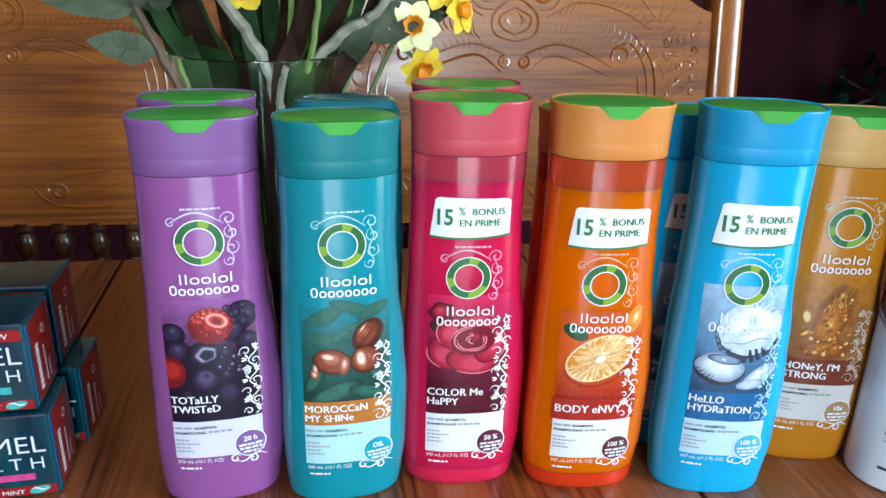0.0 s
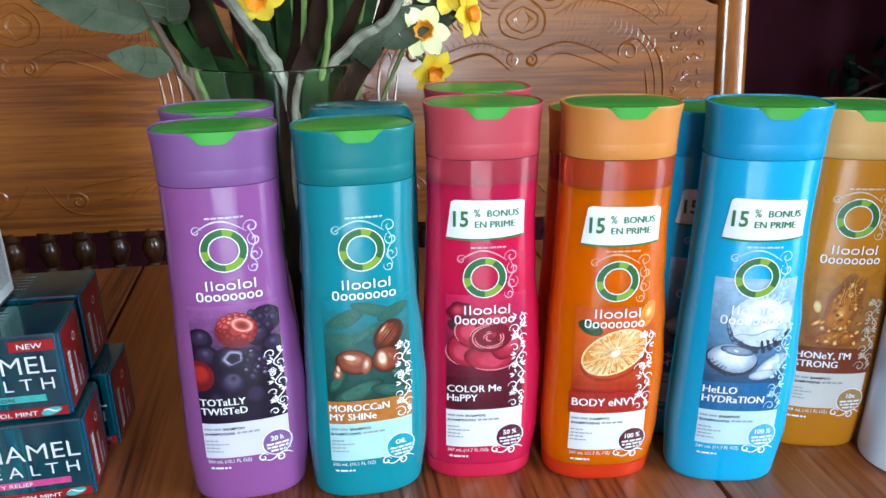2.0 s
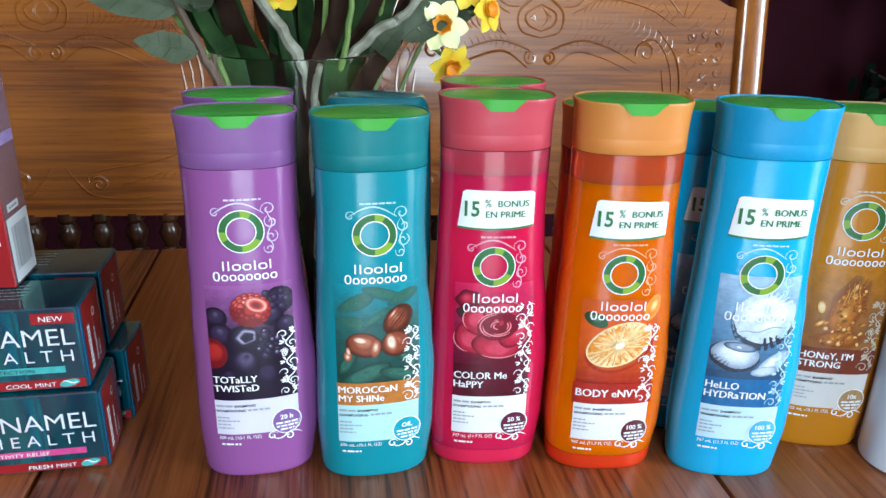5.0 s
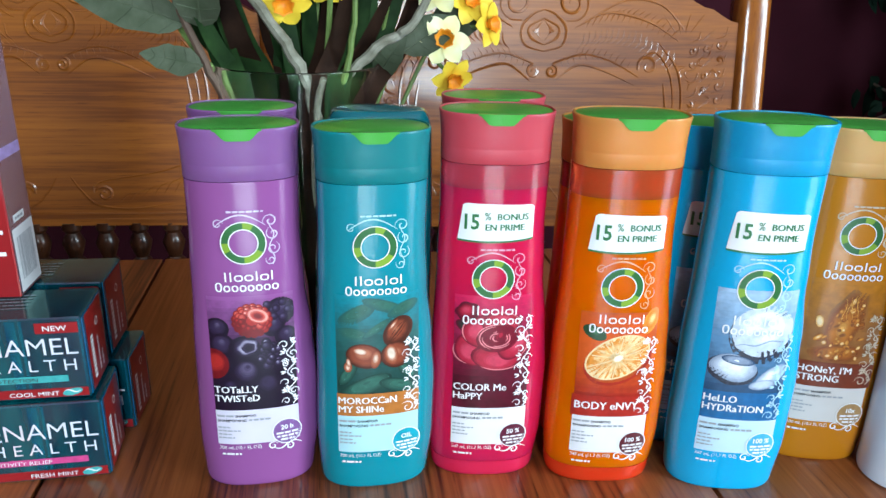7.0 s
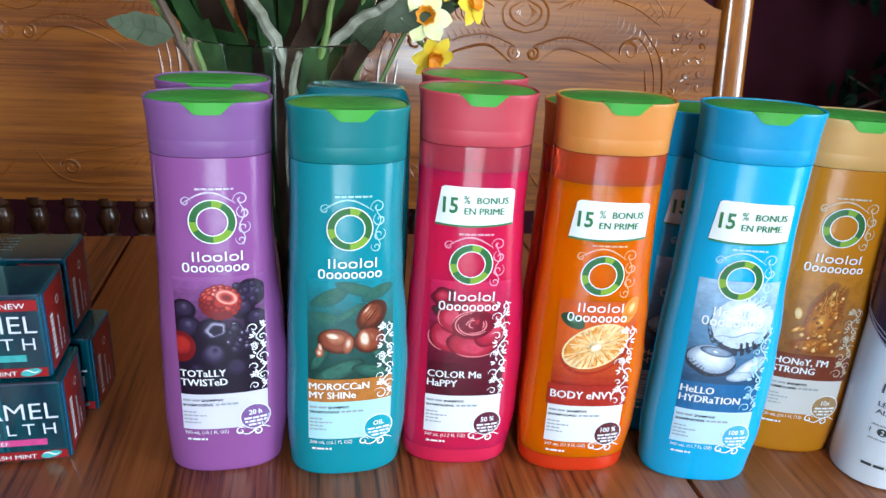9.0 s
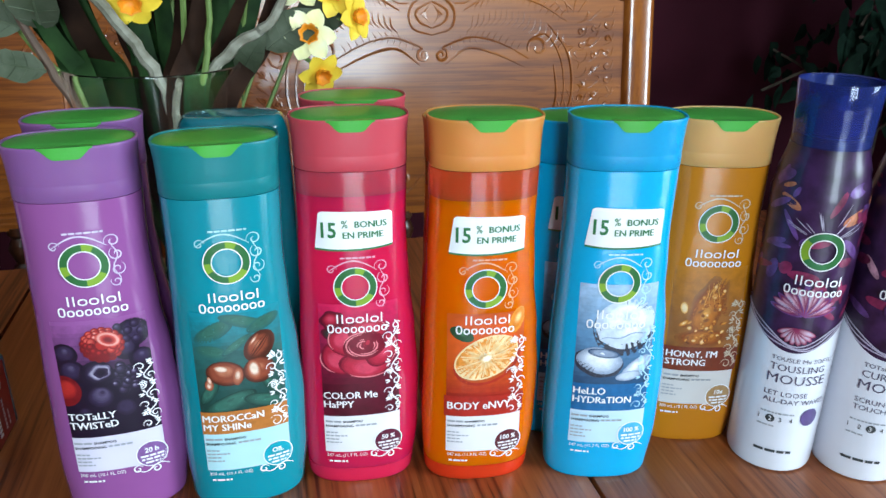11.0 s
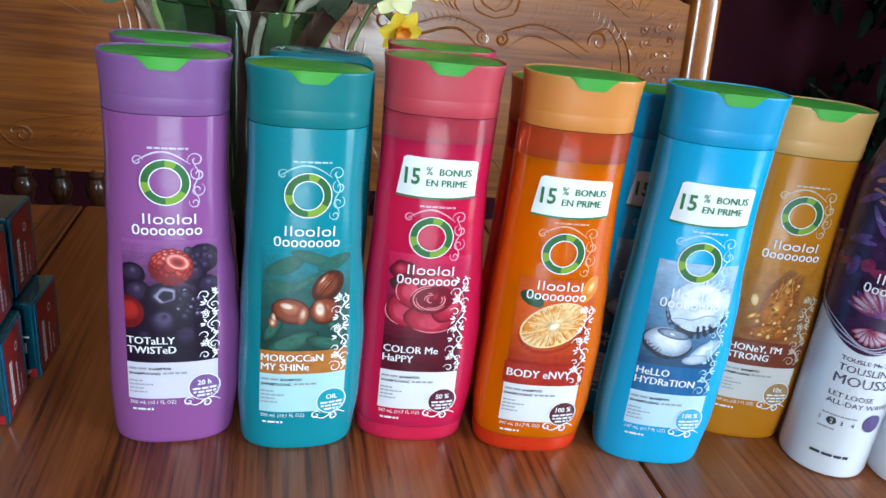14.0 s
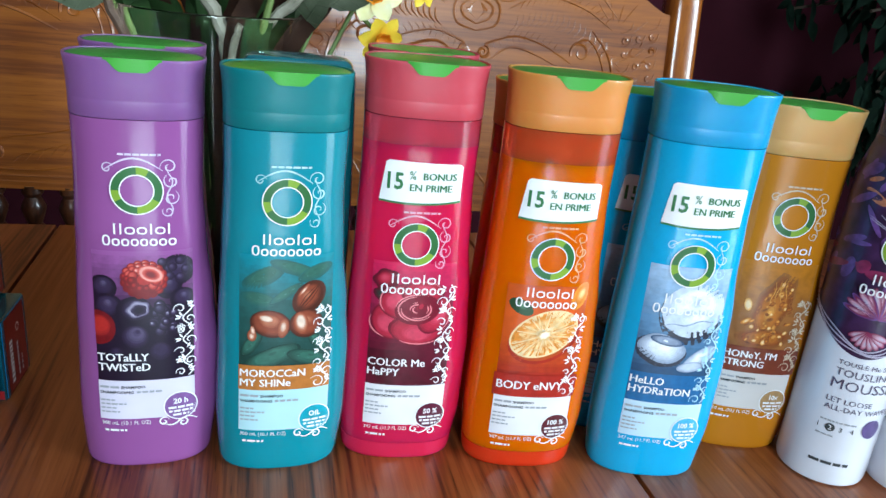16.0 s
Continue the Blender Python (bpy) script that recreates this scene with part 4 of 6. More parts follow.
def orange_slice(b, surf):
    p = Print(surf)
    p.left, p.right = -0.0195, 0.0205
    B, B2 = tone("orange_ground_print", (0.60, 0.085, 0.010), 0.2, 80), tone("orange_shade_print", (0.36, 0.022, 0.010), 0.2, 80)
    O = [tone("peel_print", (0.70, 0.20, 0.02)), tone("pith_print", (0.85, 0.62, 0.34)), tone("flesh_print", (0.74, 0.26, 0.035), 0.3, 500), tone("flesh_pale_print", (0.86, 0.52, 0.22), 0.3, 500), tone("pith_white_print", (0.88, 0.80, 0.62))]
    LF, LF2 = tone("orange_leaf_print", (0.015, 0.060, 0.025)), tone("orange_leaf_light_print", (0.07, 0.20, 0.10))
    p.quad(-0.0195, 0.0205, 0.044, 0.058, B2)
    p.fade(-0.0195, 0.0205, 0.058, 0.080, B2, B)
    p.quad(-0.0195, 0.0205, 0.080, 0.106, B)
    p.shade(0.0165, 0.1010, 0.0038, 0.0075, (O[2], O[0], O[3]), -20, (0.1, 0.3), 8, 0.2)
    p.shade(-0.0120, 0.0945, 0.0066, 0.0036, (LF, LF, LF2), -28, (-0.2, 0.3), 8, 0.2)
    p.shade(0.0014, 0.0785, 0.0186, 0.0132, (B2, O[0], O[0]), 26, (0.0, 0.2), 8, 0.3)
    cu, cv = 0.0010, 0.0806
    p.oval(cu, cv, 0.0178, 0.0117, O[1], 26, 34)
    p.shade(cu, cv, 0.0169, 0.0108, (O[2], O[2], O[3], O[3], O[4]), 26, (0.05, 0.15), 12, 0.1)
    c, s = math.cos(radians(26)), math.sin(radians(26))
    r = random.Random(2)
    for i in range(10):
        a = 2 * math.pi * i / 10 + 0.2
        for k in range(9):
            g, da = r.uniform(0.35, 0.93), r.uniform(-0.24, 0.24)
            x, y = 0.0168 * g * math.cos(a + da), 0.0107 * g * math.sin(a + da)
            p.shade(cu + c * x - s * y, cv + s * x + c * y, r.uniform(0.0012, 0.0024), r.uniform(0.0003, 0.0006), (O[2], O[3], O[3]) if r.random() < 0.6 else (O[3], O[1]), 26 + math.degrees(math.atan2(y, x)), (0.0, 0.0), 4, 0.3)
        x, y = 0.0165 * math.cos(a + 0.31), 0.0105 * math.sin(a + 0.31)
        p.line([(cu + (c * x - s * y) * k, cv + (s * x + c * y) * k) for k in (0.05, 0.3, 0.6, 0.97)], 0.0006, O[1], False)
    p.shade(cu, cv, 0.0036, 0.0024, (O[3], O[4], O[4]), 26, (0.0, 0.0), 6, 0.2, 0.2, 7)
    p.done("picture", b, "printed picture of a cut orange")


def coconut(b, surf):
    p = Print(surf)
    p.left, p.right = -0.0195, 0.0205
    B, B2, N = tone("coconut_ground_print", (0.10, 0.24, 0.42), 0.3, 90), tone("coconut_mid_print", (0.34, 0.50, 0.70), 0.3, 90), tone("coconut_navy_print", (0.010, 0.045, 0.11), 0.3, 90)
    W = [tone("coconut_grey", (0.26, 0.33, 0.46)), tone("coconut_pale", (0.52, 0.60, 0.73)), tone("coconut_white", (0.80, 0.84, 0.90)), tone("husk_print", (0.030, 0.035, 0.055), 0.6, 700)]
    BAND = tone("blue_band_print", (0.010, 0.12, 0.31))
    p.fade(-0.0195, 0.0205, 0.058, 0.090, N, B)
    p.fade(-0.0195, 0.0205, 0.090, 0.118, B, B2)
    # upper half-shell
    p.shade(0.0045, 0.0935, 0.0162, 0.0160, (W[3], W[3], N), 12, (0.0, 0.2), 7, 0.3, 0.012, 11)
    p.shade(0.0050, 0.0960, 0.0155, 0.0142, (W[1], W[1], W[2], W[2], W[1]), 12, (0.1, 0.35), 12, 0.1, 0.02, 3)
    p.shade(0.0055, 0.0905, 0.0140, 0.0058, (W[1], W[1], W[2]), 10, (0.2, 0.3), 9, 0.2)
    p.line([(-0.0085 + 0.0016 * i, 0.0868 + 0.00028 * i + 0.0008 * math.sin(i * 0.7)) for i in range(17)], 0.0008, W[0])
    # broken pieces below
    p.shade(-0.0070, 0.0735, 0.0128, 0.0088, (W[3], W[3], N), -12, (0.0, 0.2), 7, 0.3, 0.02, 7)
    p.shade(-0.0068, 0.0745, 0.0120, 0.0076, (W[0], W[1], W[2], W[2]), -12, (-0.1, 0.35), 11, 0.1, 0.03, 4)
    p.shade(-0.0050, 0.0790, 0.0085, 0.0026, (N, W[0], W[0]), -8, (0.0, 0.0), 7, 0.3)
    p.shade(0.0128, 0.0700, 0.0098, 0.0046, (W[0], W[1], W[2]), 42, (0.1, 0.3), 9, 0.2)
    p.shade(0.0092, 0.0655, 0.0070, 0.0028, (W[0], W[1], W[1]), 10, (0.0, 0.3), 8, 0.2)
    p.quad(-0.0195, 0.0205, 0.0435, 0.0605, BAND)
    p.done("picture", b, "printed picture of a broken white coconut")


def honeycomb(b, surf):
    p = Print(surf)
    p.left, p.right = -0.0195, 0.0205
    B = tone("honey_ground_print", (0.27, 0.10, 0.025), 0.3, 80)
    H = [tone("honey_dark", (0.22, 0.05, 0.008), 0.4, 300), tone("honey_amber", (0.46, 0.14, 0.015), 0.4, 300), tone("honey_gold", (0.70, 0.33, 0.07), 0.3, 300), tone("honey_pale", (0.82, 0.62, 0.36))]
    TOP = tone("honey_top_print", (0.46, 0.165, 0.012), 0.04, 40)
    p.quad(-0.0195, 0.0205, 0.066, 0.086, B)
    p.fade(-0.0195, 0.0205, 0.086, 0.118, B, TOP)
    r = random.Random(6)
    p.shade(0.0005, 0.0930, 0.0098, 0.0205, (B, H[0], H[1], H[1], H[2]), -16, (0.0, -0.2), 12, 0.1, 0.06, 7)
    p.shade(-0.0010, 0.0745, 0.0165, 0.0068, (B, H[0], H[1], H[1]), 4, (0.1, 0.2), 10, 0.1, 0.05, 5)
    for i in range(80):
        f = r.random()
        v = 0.072 + 0.036 * f
        u = 0.0040 * f - 0.001 + r.uniform(-1, 1) * (0.0135 - 0.008 * f)
        p.shade(u, v, r.uniform(0.0007, 0.0021), r.uniform(0.0006, 0.0013), ((H[0], H[1]), (H[1], H[2]), (H[2], H[3]), (B, H[0]))[r.randrange(4)], r.uniform(0, 90), (0.0, 0.2), 4, 0.3)
    for i in range(4):
        p.line([(0.002 + 0.0022 * (i - 1.5) + 0.0009 * math.sin(k * 1.3 + i), 0.108 - 0.0035 * k + 0.001 * i) for k in range(5)], 0.0004, H[2])
    p.shade(-0.0125, 0.0935, 0.0020, 0.0036, (H[2], H[3], H[3]), 10, (0.0, -0.1), 6, 0.2)
    p.shade(-0.0118, 0.0840, 0.0030, 0.0013, (H[1], H[2], H[3]), 40, (0.0, 0.0), 5, 0.2)
    p.done("picture", b, "printed picture of dripping honeycomb")


# small size: 195 mm, large bonus size: 202 mm
S_H, S_T, L_H, L_T = 0.1950, 0.1700, 0.2024, 0.1778
ss, ls = front_surface(S_T), front_surface(L_T)


def lower(surf, drop):
    """The same face with everything printed a little lower."""
    return lambda u, v, e: surf(u, v - drop, e)


MAUVE = tone("pale_mauve_print", (0.60, 0.52, 0.68))
TEALPALE = tone("pale_teal_print", (0.36, 0.62, 0.66))
GOLDPALE = tone("pale_tan_print", (0.56, 0.47, 0.36))
PINKPALE = tone("pale_pink_print", (0.72, 0.36, 0.48))
ORPALE = tone("pale_orange_print", (0.78, 0.40, 0.22))
BLPALE = tone("pale_blue_print", (0.42, 0.66, 0.82))
PANEL_V = tone("lilac_panel_print", (0.64, 0.60, 0.72), 0.03, 60)
PANEL_T = tone("aqua_panel_print", (0.42, 0.66, 0.72), 0.03, 60)
PANEL_W = tone("white_panel_print", (0.76, 0.74, 0.78), 0.03, 60)
PANEL_B = tone("ice_panel_print", (0.50, 0.68, 0.82), 0.03, 60)
PANEL_H = tone("cream_panel_print", (0.62, 0.58, 0.56), 0.03, 60)

P_BODY, P_CAP = plastic("purple_pearl_plastic", (0.27, 0.080, 0.270)), plastic("purple_cap_plastic", (0.26, 0.105, 0.31), 0.38, 0.1)
T_BODY, T_CAP = plastic("teal_pearl_plastic", (0.0, 0.23, 0.30)), plastic("teal_cap_plastic", (0.0, 0.21, 0.235), 0.38, 0.1)
B_BODY, B_CAP = plastic("blue_pearl_plastic", (0.0, 0.36, 0.66)), plastic("blue_cap_plastic", (0.0, 0.33, 0.62), 0.38, 0.1)
H_BODY, H_CAP = plastic("honey_gold_plastic", (0.50, 0.175, 0.008), 0.25), plastic("amber_cap_plastic", (0.70, 0.38, 0.13), 0.4, 0.1)
R_CAP, O_CAP = plastic("red_cap_plastic", (0.60, 0.065, 0.095), 0.42, 0.1), plastic("orange_cap_plastic", (0.74, 0.27, 0.06), 0.42, 0.1)


def liquid(name, c, trans=0.4):
    return pmat(name, c, 0.05, 0.04, 8, trans=trans, ior=1.36, coat=0.5, sub=0.75, reach=0.03)


R_BODY, R_HEAD = liquid("crimson_liquid", (0.98, 0.016, 0.11), 0.36), liquid("crimson_clear_plastic", (0.90, 0.085, 0.15), 0.55)
O_BODY, O_HEAD = liquid("orange_liquid", (1.0, 0.165, 0.0), 0.26), liquid("orange_clear_plastic", (0.92, 0.12, 0.035), 0.55)
GROUP = "shampoo bottles on the table"

purple = shampoo("shampoo_bottle", "purple pearl shampoo bottle with berry picture", GROUP, S_H, S_T, P_BODY, P_CAP)
low = lower(ss, 0.0046)
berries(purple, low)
mark_and_ring(purple, ss, 0.1401, MAUVE)
title(purple, low, ["TOTaLLY", "TWISTeD"], 0.0635, 0.0040)
lower_label(purple, low, 0.0325, 0.053, PANEL_V, tone("violet_badge_print", (0.20, 0.09, 0.27)), "20 h", "300 mL (10.1 FL OZ)", INK, GREY)
p = Print(low)
vine(p, WHITE, 0.054, 0.092, 0.0182, 1)
p.done("vine", purple)

teal = shampoo("shampoo_bottle", "teal pearl shampoo bottle with nut picture", GROUP, S_H, S_T, T_BODY, T_CAP)
low = lower(ss, 0.0026)
argan(teal, low)
mark_and_ring(teal, ss, 0.1393, TEALPALE)
title(teal, low, ["MOROCCaN", "MY SHINe"], 0.0562, 0.0040, fill=tone("copper_band_print", (0.44, 0.15, 0.03)), band=(0.0490, 0.0620))
lower_label(teal, low, 0.0265, 0.0490, PANEL_T, tone("aqua_badge_print", (0.0, 0.30, 0.40)), "OIL", "300 mL (10.1 FL OZ)", INK, GREY)
p = Print(low)
vine(p, WHITE, 0.050, 0.092, 0.0182, 2)
p.done("vine", teal)

red = shampoo("shampoo_bottle", "clear crimson shampoo bottle with rose picture", GROUP, L_H, L_T, R_BODY, R_CAP, R_HEAD, 0.1655, liquid("crimson_foot_plastic", (0.95, 0.02, 0.09), 0.2))
rose(red, ls)
mark_and_ring(red, ls, 0.1192, PINKPALE)
title(red, ls, ["COLOR Me", "HaPPY"], 0.0555, 0.0042, left=-0.0188)
lower_label(red, ls, 0.0215, 0.0445, PANEL_W, tone("maroon_badge_print", (0.10, 0.008, 0.03)), "50 %", "347 mL (11.7 FL OZ)", INK, GREY, -0.0195, 0.0205)
bonus_sticker(red, ls, 0.1395, 0.1590)
p = Print(ls)
vine(p, WHITE, 0.045, 0.099, 0.0178, 3)
p.done("vine", red)

orange = shampoo("shampoo_bottle", "clear orange shampoo bottle with citrus picture", GROUP, L_H, L_T, O_BODY, O_CAP, O_HEAD, 0.163, liquid("red_orange_foot_plastic", (0.95, 0.045, 0.01), 0.2))
low = lower(ls, 0.0022)
orange_slice(orange, low)
mark_and_ring(orange, ls, 0.1176, ORPALE)
title(orange, low, ["BODY eNVY"], 0.0500, 0.0046, left=-0.0188, fill=tone("red_band_print", (0.38, 0.02, 0.012)), band=(0.0455, 0.058))
lower_label(orange, low, 0.0225, 0.0455, PANEL_W, tone("brown_badge_print", (0.10, 0.012, 0.02)), "100 %", "347 mL (11.7 FL OZ)", INK, GREY, -0.0195, 0.0205)
bonus_sticker(orange, ls, 0.1365, 0.1560)
p = Print(low)
vine(p, WHITE, 0.046, 0.092, 0.0178, 4)
p.done("vine", orange)

blue = shampoo("shampoo_bottle", "bright blue shampoo bottle with coconut picture", GROUP, L_H, L_T, B_BODY, B_CAP)
low = lower(ls, -0.0015)
coconut(blue, low)
mark_and_ring(blue, ls, 0.1202, BLPALE)
title(blue, low, ["HeLLO", "HYDRaTION"], 0.0545, 0.0042, left=-0.0188)
lower_label(blue, low, 0.0235, 0.0440, PANEL_B, tone("sky_badge_print", (0.06, 0.38, 0.62)), "100 %", "347 mL (11.7 FL OZ)", INK, GREY, -0.0195, 0.0205)
bonus_sticker(blue, ls, 0.1395, 0.1600)
p = Print(low)
vine(p, BLPALE, 0.045, 0.094, 0.0178, 5)
p.done("vine", blue)

honey = shampoo("shampoo_bottle", "amber gold shampoo bottle with honeycomb picture", GROUP, S_H, S_T, H_BODY, H_CAP)
low = lower(ss, 0.0040)
honeycomb(honey, low)
mark_and_ring(honey, ss, 0.1394, GOLDPALE)
title(honey, low, ["HONeY, I'M", "STRONG"], 0.0625, 0.0042, left=-0.0188, fill=tone("rust_band_print", (0.17, 0.03, 0.012)), band=(0.0535, 0.069))
lower_label(honey, low, 0.0310, 0.0535, PANEL_H, tone("tan_badge_print", (0.36, 0.21, 0.09)), "10x", "300 mL (10.1 FL OZ)", INK, GREY, -0.0195, 0.0205)
p = Print(low)
vine(p, GOLDPALE, 0.056, 0.098, 0.0178, 6)
p.done("vine", honey)

for ob, x, y, turn in ((purple, -0.1395, 0.0332, 3), (teal, -0.0765, 0.0249, 2.3), (red, -0.0145, 0.0283, -5), (orange, 0.0496, 0.0155, -6.5), (blue, 0.1170, 0.0014, -12), (honey, 0.1830, 0.0215, -14)):
    ob.matrix_basis = pose(x, y, T, 0, 0, turn)
for ob, x, y, turn, k in ((purple, -0.1425, 0.0800, 1, 1.0), (red, -0.0066, 0.0770, -2, 0.995), (orange, 0.0567, 0.0560, -3, 0.95), (blue, 0.1135, 0.0450, -8, 0.95)):
    copy_thing(ob, pose(x, y, T, 0, 0, turn) @ Matrix.Diagonal((1, 1, k, 1)))


def conditioner():
    """Teal bottle that stands on its cap, with a rounded top."""
    b = thing("conditioner_bottle", "dark teal conditioner bottle with rounded top", "bottle", "", pose(-0.0697, 0.0790, T, 0, 0, -2))
    bm = bmesh.new()
    rings = [outline(0.027, 0.027, 0.0175, 0.03)]
    for i in range(24):
        z = 0.03 + 0.150 * i / 23
        k = 1 + 0.06 * math.sin(math.pi * i / 23) + 0.05 * i / 23
        rings.append(outline(0.0275 * k, 0.0275 * k, 0.0175 * k, z, 72, 2.8))
    for a in range(1, 7):
        t = radians(a * 15)
        rings.append(outline(0.0289 - 0.006 * (1 - math.cos(t)), 0.0289 - 0.006 * (1 - math.cos(t)), 0.0184 - 0.006 * (1 - math.cos(t)), 0.180 + 0.0135 * math.sin(t), 72, 2.8))
    rings.append(outline(0.015, 0.015, 0.006, 0.1936, 72, 2.8))
    loft(bm, rings)
    part("body", bm, plastic("deep_teal_plastic", (0.0, 0.16, 0.21)), b)
    bm = bmesh.new()
    loft(bm, [outline(0.026, 0.026, 0.017, 0.0), outline(0.0275, 0.0275, 0.018, 0.002), outline(0.0278, 0.0278, 0.018, 0.0295)])
    part("cap", bm, T_CAP, b)


conditioner()


# ---- mousse cans ----
CAN_R = 0.0232


def can_surface(u, v, e):
    r = CAN_R + e
    if v > 0.160:
        r = lerp_table([(0.160, CAN_R), (0.172, 0.0215), (0.186, 0.0186)], v) + e
    a = u / CAN_R
    return (r * math.sin(a), -r * math.cos(a), v)


CAN_WHITE = plastic("white_can_enamel", (0.74, 0.75, 0.82), 0.25, 0.5, 0.0)
CAP_BLUE = pmat("blue_clear_cap", (0.05, 0.08, 0.32), 0.12, 0.05, 20, trans=0.8, ior=1.3, coat=0.3)
SHOULDER = plastic("navy_enamel", (0.018, 0.018, 0.075), 0.25, 0.3, 0.0)
CAP_IN = plastic("navy_nozzle_plastic", (0.03, 0.04, 0.16), 0.4, 0.0, 0.0)


def mousse_can(label, words, art_seed, m, fruit):
    c = thing("mousse_can", label, "spray can", "mousse cans on the table", m)
    bm = bmesh.new()
    lathe(bm, [(0.0195, 0.001), (0.0205, 0.0), (0.0226, 0.0012), (CAN_R, 0.004), (CAN_R, 0.08), (CAN_R, 0.108), (0.0222, 0.109), (0.0222, 0.158)], 56)
    part("body", bm, CAN_WHITE, c)
    bm = bmesh.new()
    lathe(bm, [(0.0224, 0.156), (0.0224, 0.160), (0.0217, 0.165), (0.0206, 0.172), (0.0187, 0.180), (0.0180, 0.186), (0.0176, 0.1905)], 56)
    part("shoulder", bm, SHOULDER, c, "navy shoulder under the cap")
    bm = bmesh.new()
    prof = [(0.0187, 0.1865), (0.0189, 0.195), (0.0194, 0.205), (0.0203, 0.2165), (0.0200, 0.2175), (0.0193, 0.2168), (0.0184, 0.205), (0.0180, 0.192)]
    lathe(bm, prof, 48)
    cap = part("cap", bm, CAP_BLUE, c, "translucent blue cap")
    cap.visible_shadow = False
    bm = bmesh.new()
    lathe(bm, [(0.012, 0.1902), (0.0125, 0.200), (0.006, 0.203), (0.005, 0.2095), (0.002, 0.210)], 24)
    part("nozzle", bm, CAP_IN, c)
    # printed sleeve
    p = Print(can_surface)
    D, W1, W2 = tone("plum_print", (0.035, 0.012, 0.05), 0.5, 120), tone("wine_print", (0.20, 0.02, 0.07), 0.5, 160), tone("violet_print", (0.12, 0.05, 0.20), 0.5, 160)
    LT, PK, RB = tone("silver_lilac_print", (0.45, 0.40, 0.52)), tone("petal_print", (0.52, 0.27, 0.36), 0.4, 300), tone("warm_glint_print", (0.45, 0.16, 0.08), 0.4, 300)
    half = math.pi * CAN_R * 0.998
    n = 64
    low = [0.085 + 0.008 * math.sin(2 * math.pi * i / n * 2.0 - 1.2) for i in range(n + 1)]
    pts, faces = [], []
    zs = [0.0, 0.25, 0.5, 0.7, 0.76, 0.80, 0.84, 0.88, 0.92, 0.96, 1.0]
    for k, f in enumerate(zs):
        for i in range(n + 1):
            pts.append((-half + 2 * half * i / n, low[i] + (0.1862 - low[i]) * f))
    w = n + 1
    for k in range(len(zs) - 1):
        faces += [(k * w + i, k * w + i + 1, (k + 1) * w + i + 1, (k + 1) * w + i) for i in range(n)]
    p.add(pts, faces, D)
    r = random.Random(art_seed)
    for i in range(70):
        u, v = r.uniform(-half * 0.8, half * 0.8), r.uniform(0.100, 0.172)
        p.oval(u, v, r.uniform(0.003, 0.009), r.uniform(0.0012, 0.0032), r.choice((W1, W1, W2, D, PK if v < 0.13 else W2, RB if v > 0.15 else W1)), r.uniform(-80, 80), 14)
    p.level = 0.00075
    for i in range(14):
        a = radians(r.uniform(20, 160))
        q = r.uniform(0.012, 0.026)
        p.line([(0.0 + q * k * math.cos(a), 0.140 + q * k * math.sin(a)) for k in (0.45, 0.6, 0.8, 1.0)], 0.0004, LT, True, 0.0007)
    for k in range(3):
        p.line([(-half + 2 * half * i / n, low[i] + 0.002 + 0.0016 * k + 0.001 * math.sin(i * 0.5 + k)) for i in range(n + 1)], 0.0007, LT, False, 0.0007)
    p.level = 0.0008
    if fruit:
        p.ball(0.008, 0.103, 0.008, (tone("can_raspberry_dark", (0.20, 0.01, 0.015)), tone("can_raspberry", (0.45, 0.03, 0.03))))
        p.ball(-0.004, 0.106, 0.007, (D, W2, LT, W2))
    else:
        for i in range(13):                 # open petals
            a = radians(18 + 12.5 * i)
            p.shade(-0.003 + 0.0085 * math.cos(a), 0.0995 + 0.0085 * math.sin(a), 0.0085, 0.0019, (W1, PK, LT) if i % 2 else (W2, W1, PK), math.degrees(a), (0.3, 0.1), 7, 0.2)
        for i in range(8):                  # bud under them
            a = radians(200 + 20 * i)
            p.shade(-0.004 + 0.0048 * math.cos(a), 0.0915 + 0.0045 * math.sin(a), 0.0050, 0.0018, (W1, PK, LT), math.degrees(a), (0.3, 0.1), 6, 0.2)
    p.done("sleeve", c, "dark floral printed sleeve")
    p = Print(can_surface)
    p.level = 0.0011
    p.ring(0, 0.136, 0.0060, 0.0104, [WHITE])
    p.ring(0, 0.136, 0.0065, 0.0099, [DGREEN, STGREEN, LGREEN, STGREEN, DGREEN], 40)
    p.done("ring_emblem", c)
    p = Print(can_surface)
    p.marks("IIooIol", 0.001, 0.1170, 0.0052, 0.0230, WHITE, 0.00075, 0.0013)
    p.marks("Eooooooo", 0.0, 0.1112, 0.0050, 0.0290, WHITE, 0.00075, 0.0013)
    p.done("maker_mark", c, "white strokes of a maker's mark")
    p = Print(can_surface)
    for text, u, v, s, ink, wide in words:
        p.text(text, u, v, s, ink, 0.0, wide, False, 0.0004)
    p.bars(-0.014, 0.004, 0.0385, 0.0009, GREY, seed=4, lift=0.0004)
    p.bars(-0.0145, -0.006, 0.0300, 0.0009, GREY, seed=5, lift=0.0004)
    p.bars(-0.014, 0.006, 0.0135, 0.0017, INK, seed=6, lift=0.0004)
    p.oval(0.0125, 0.037, 0.0055, 0.0055, tone("plum_badge_print", (0.10, 0.07, 0.20)), 0, 24, lift=0.0004)
    p.oval(-0.0085 if not fruit else -0.003, 0.0352, 0.0024, 0.0024, INK, 0, 18, lift=0.0004)
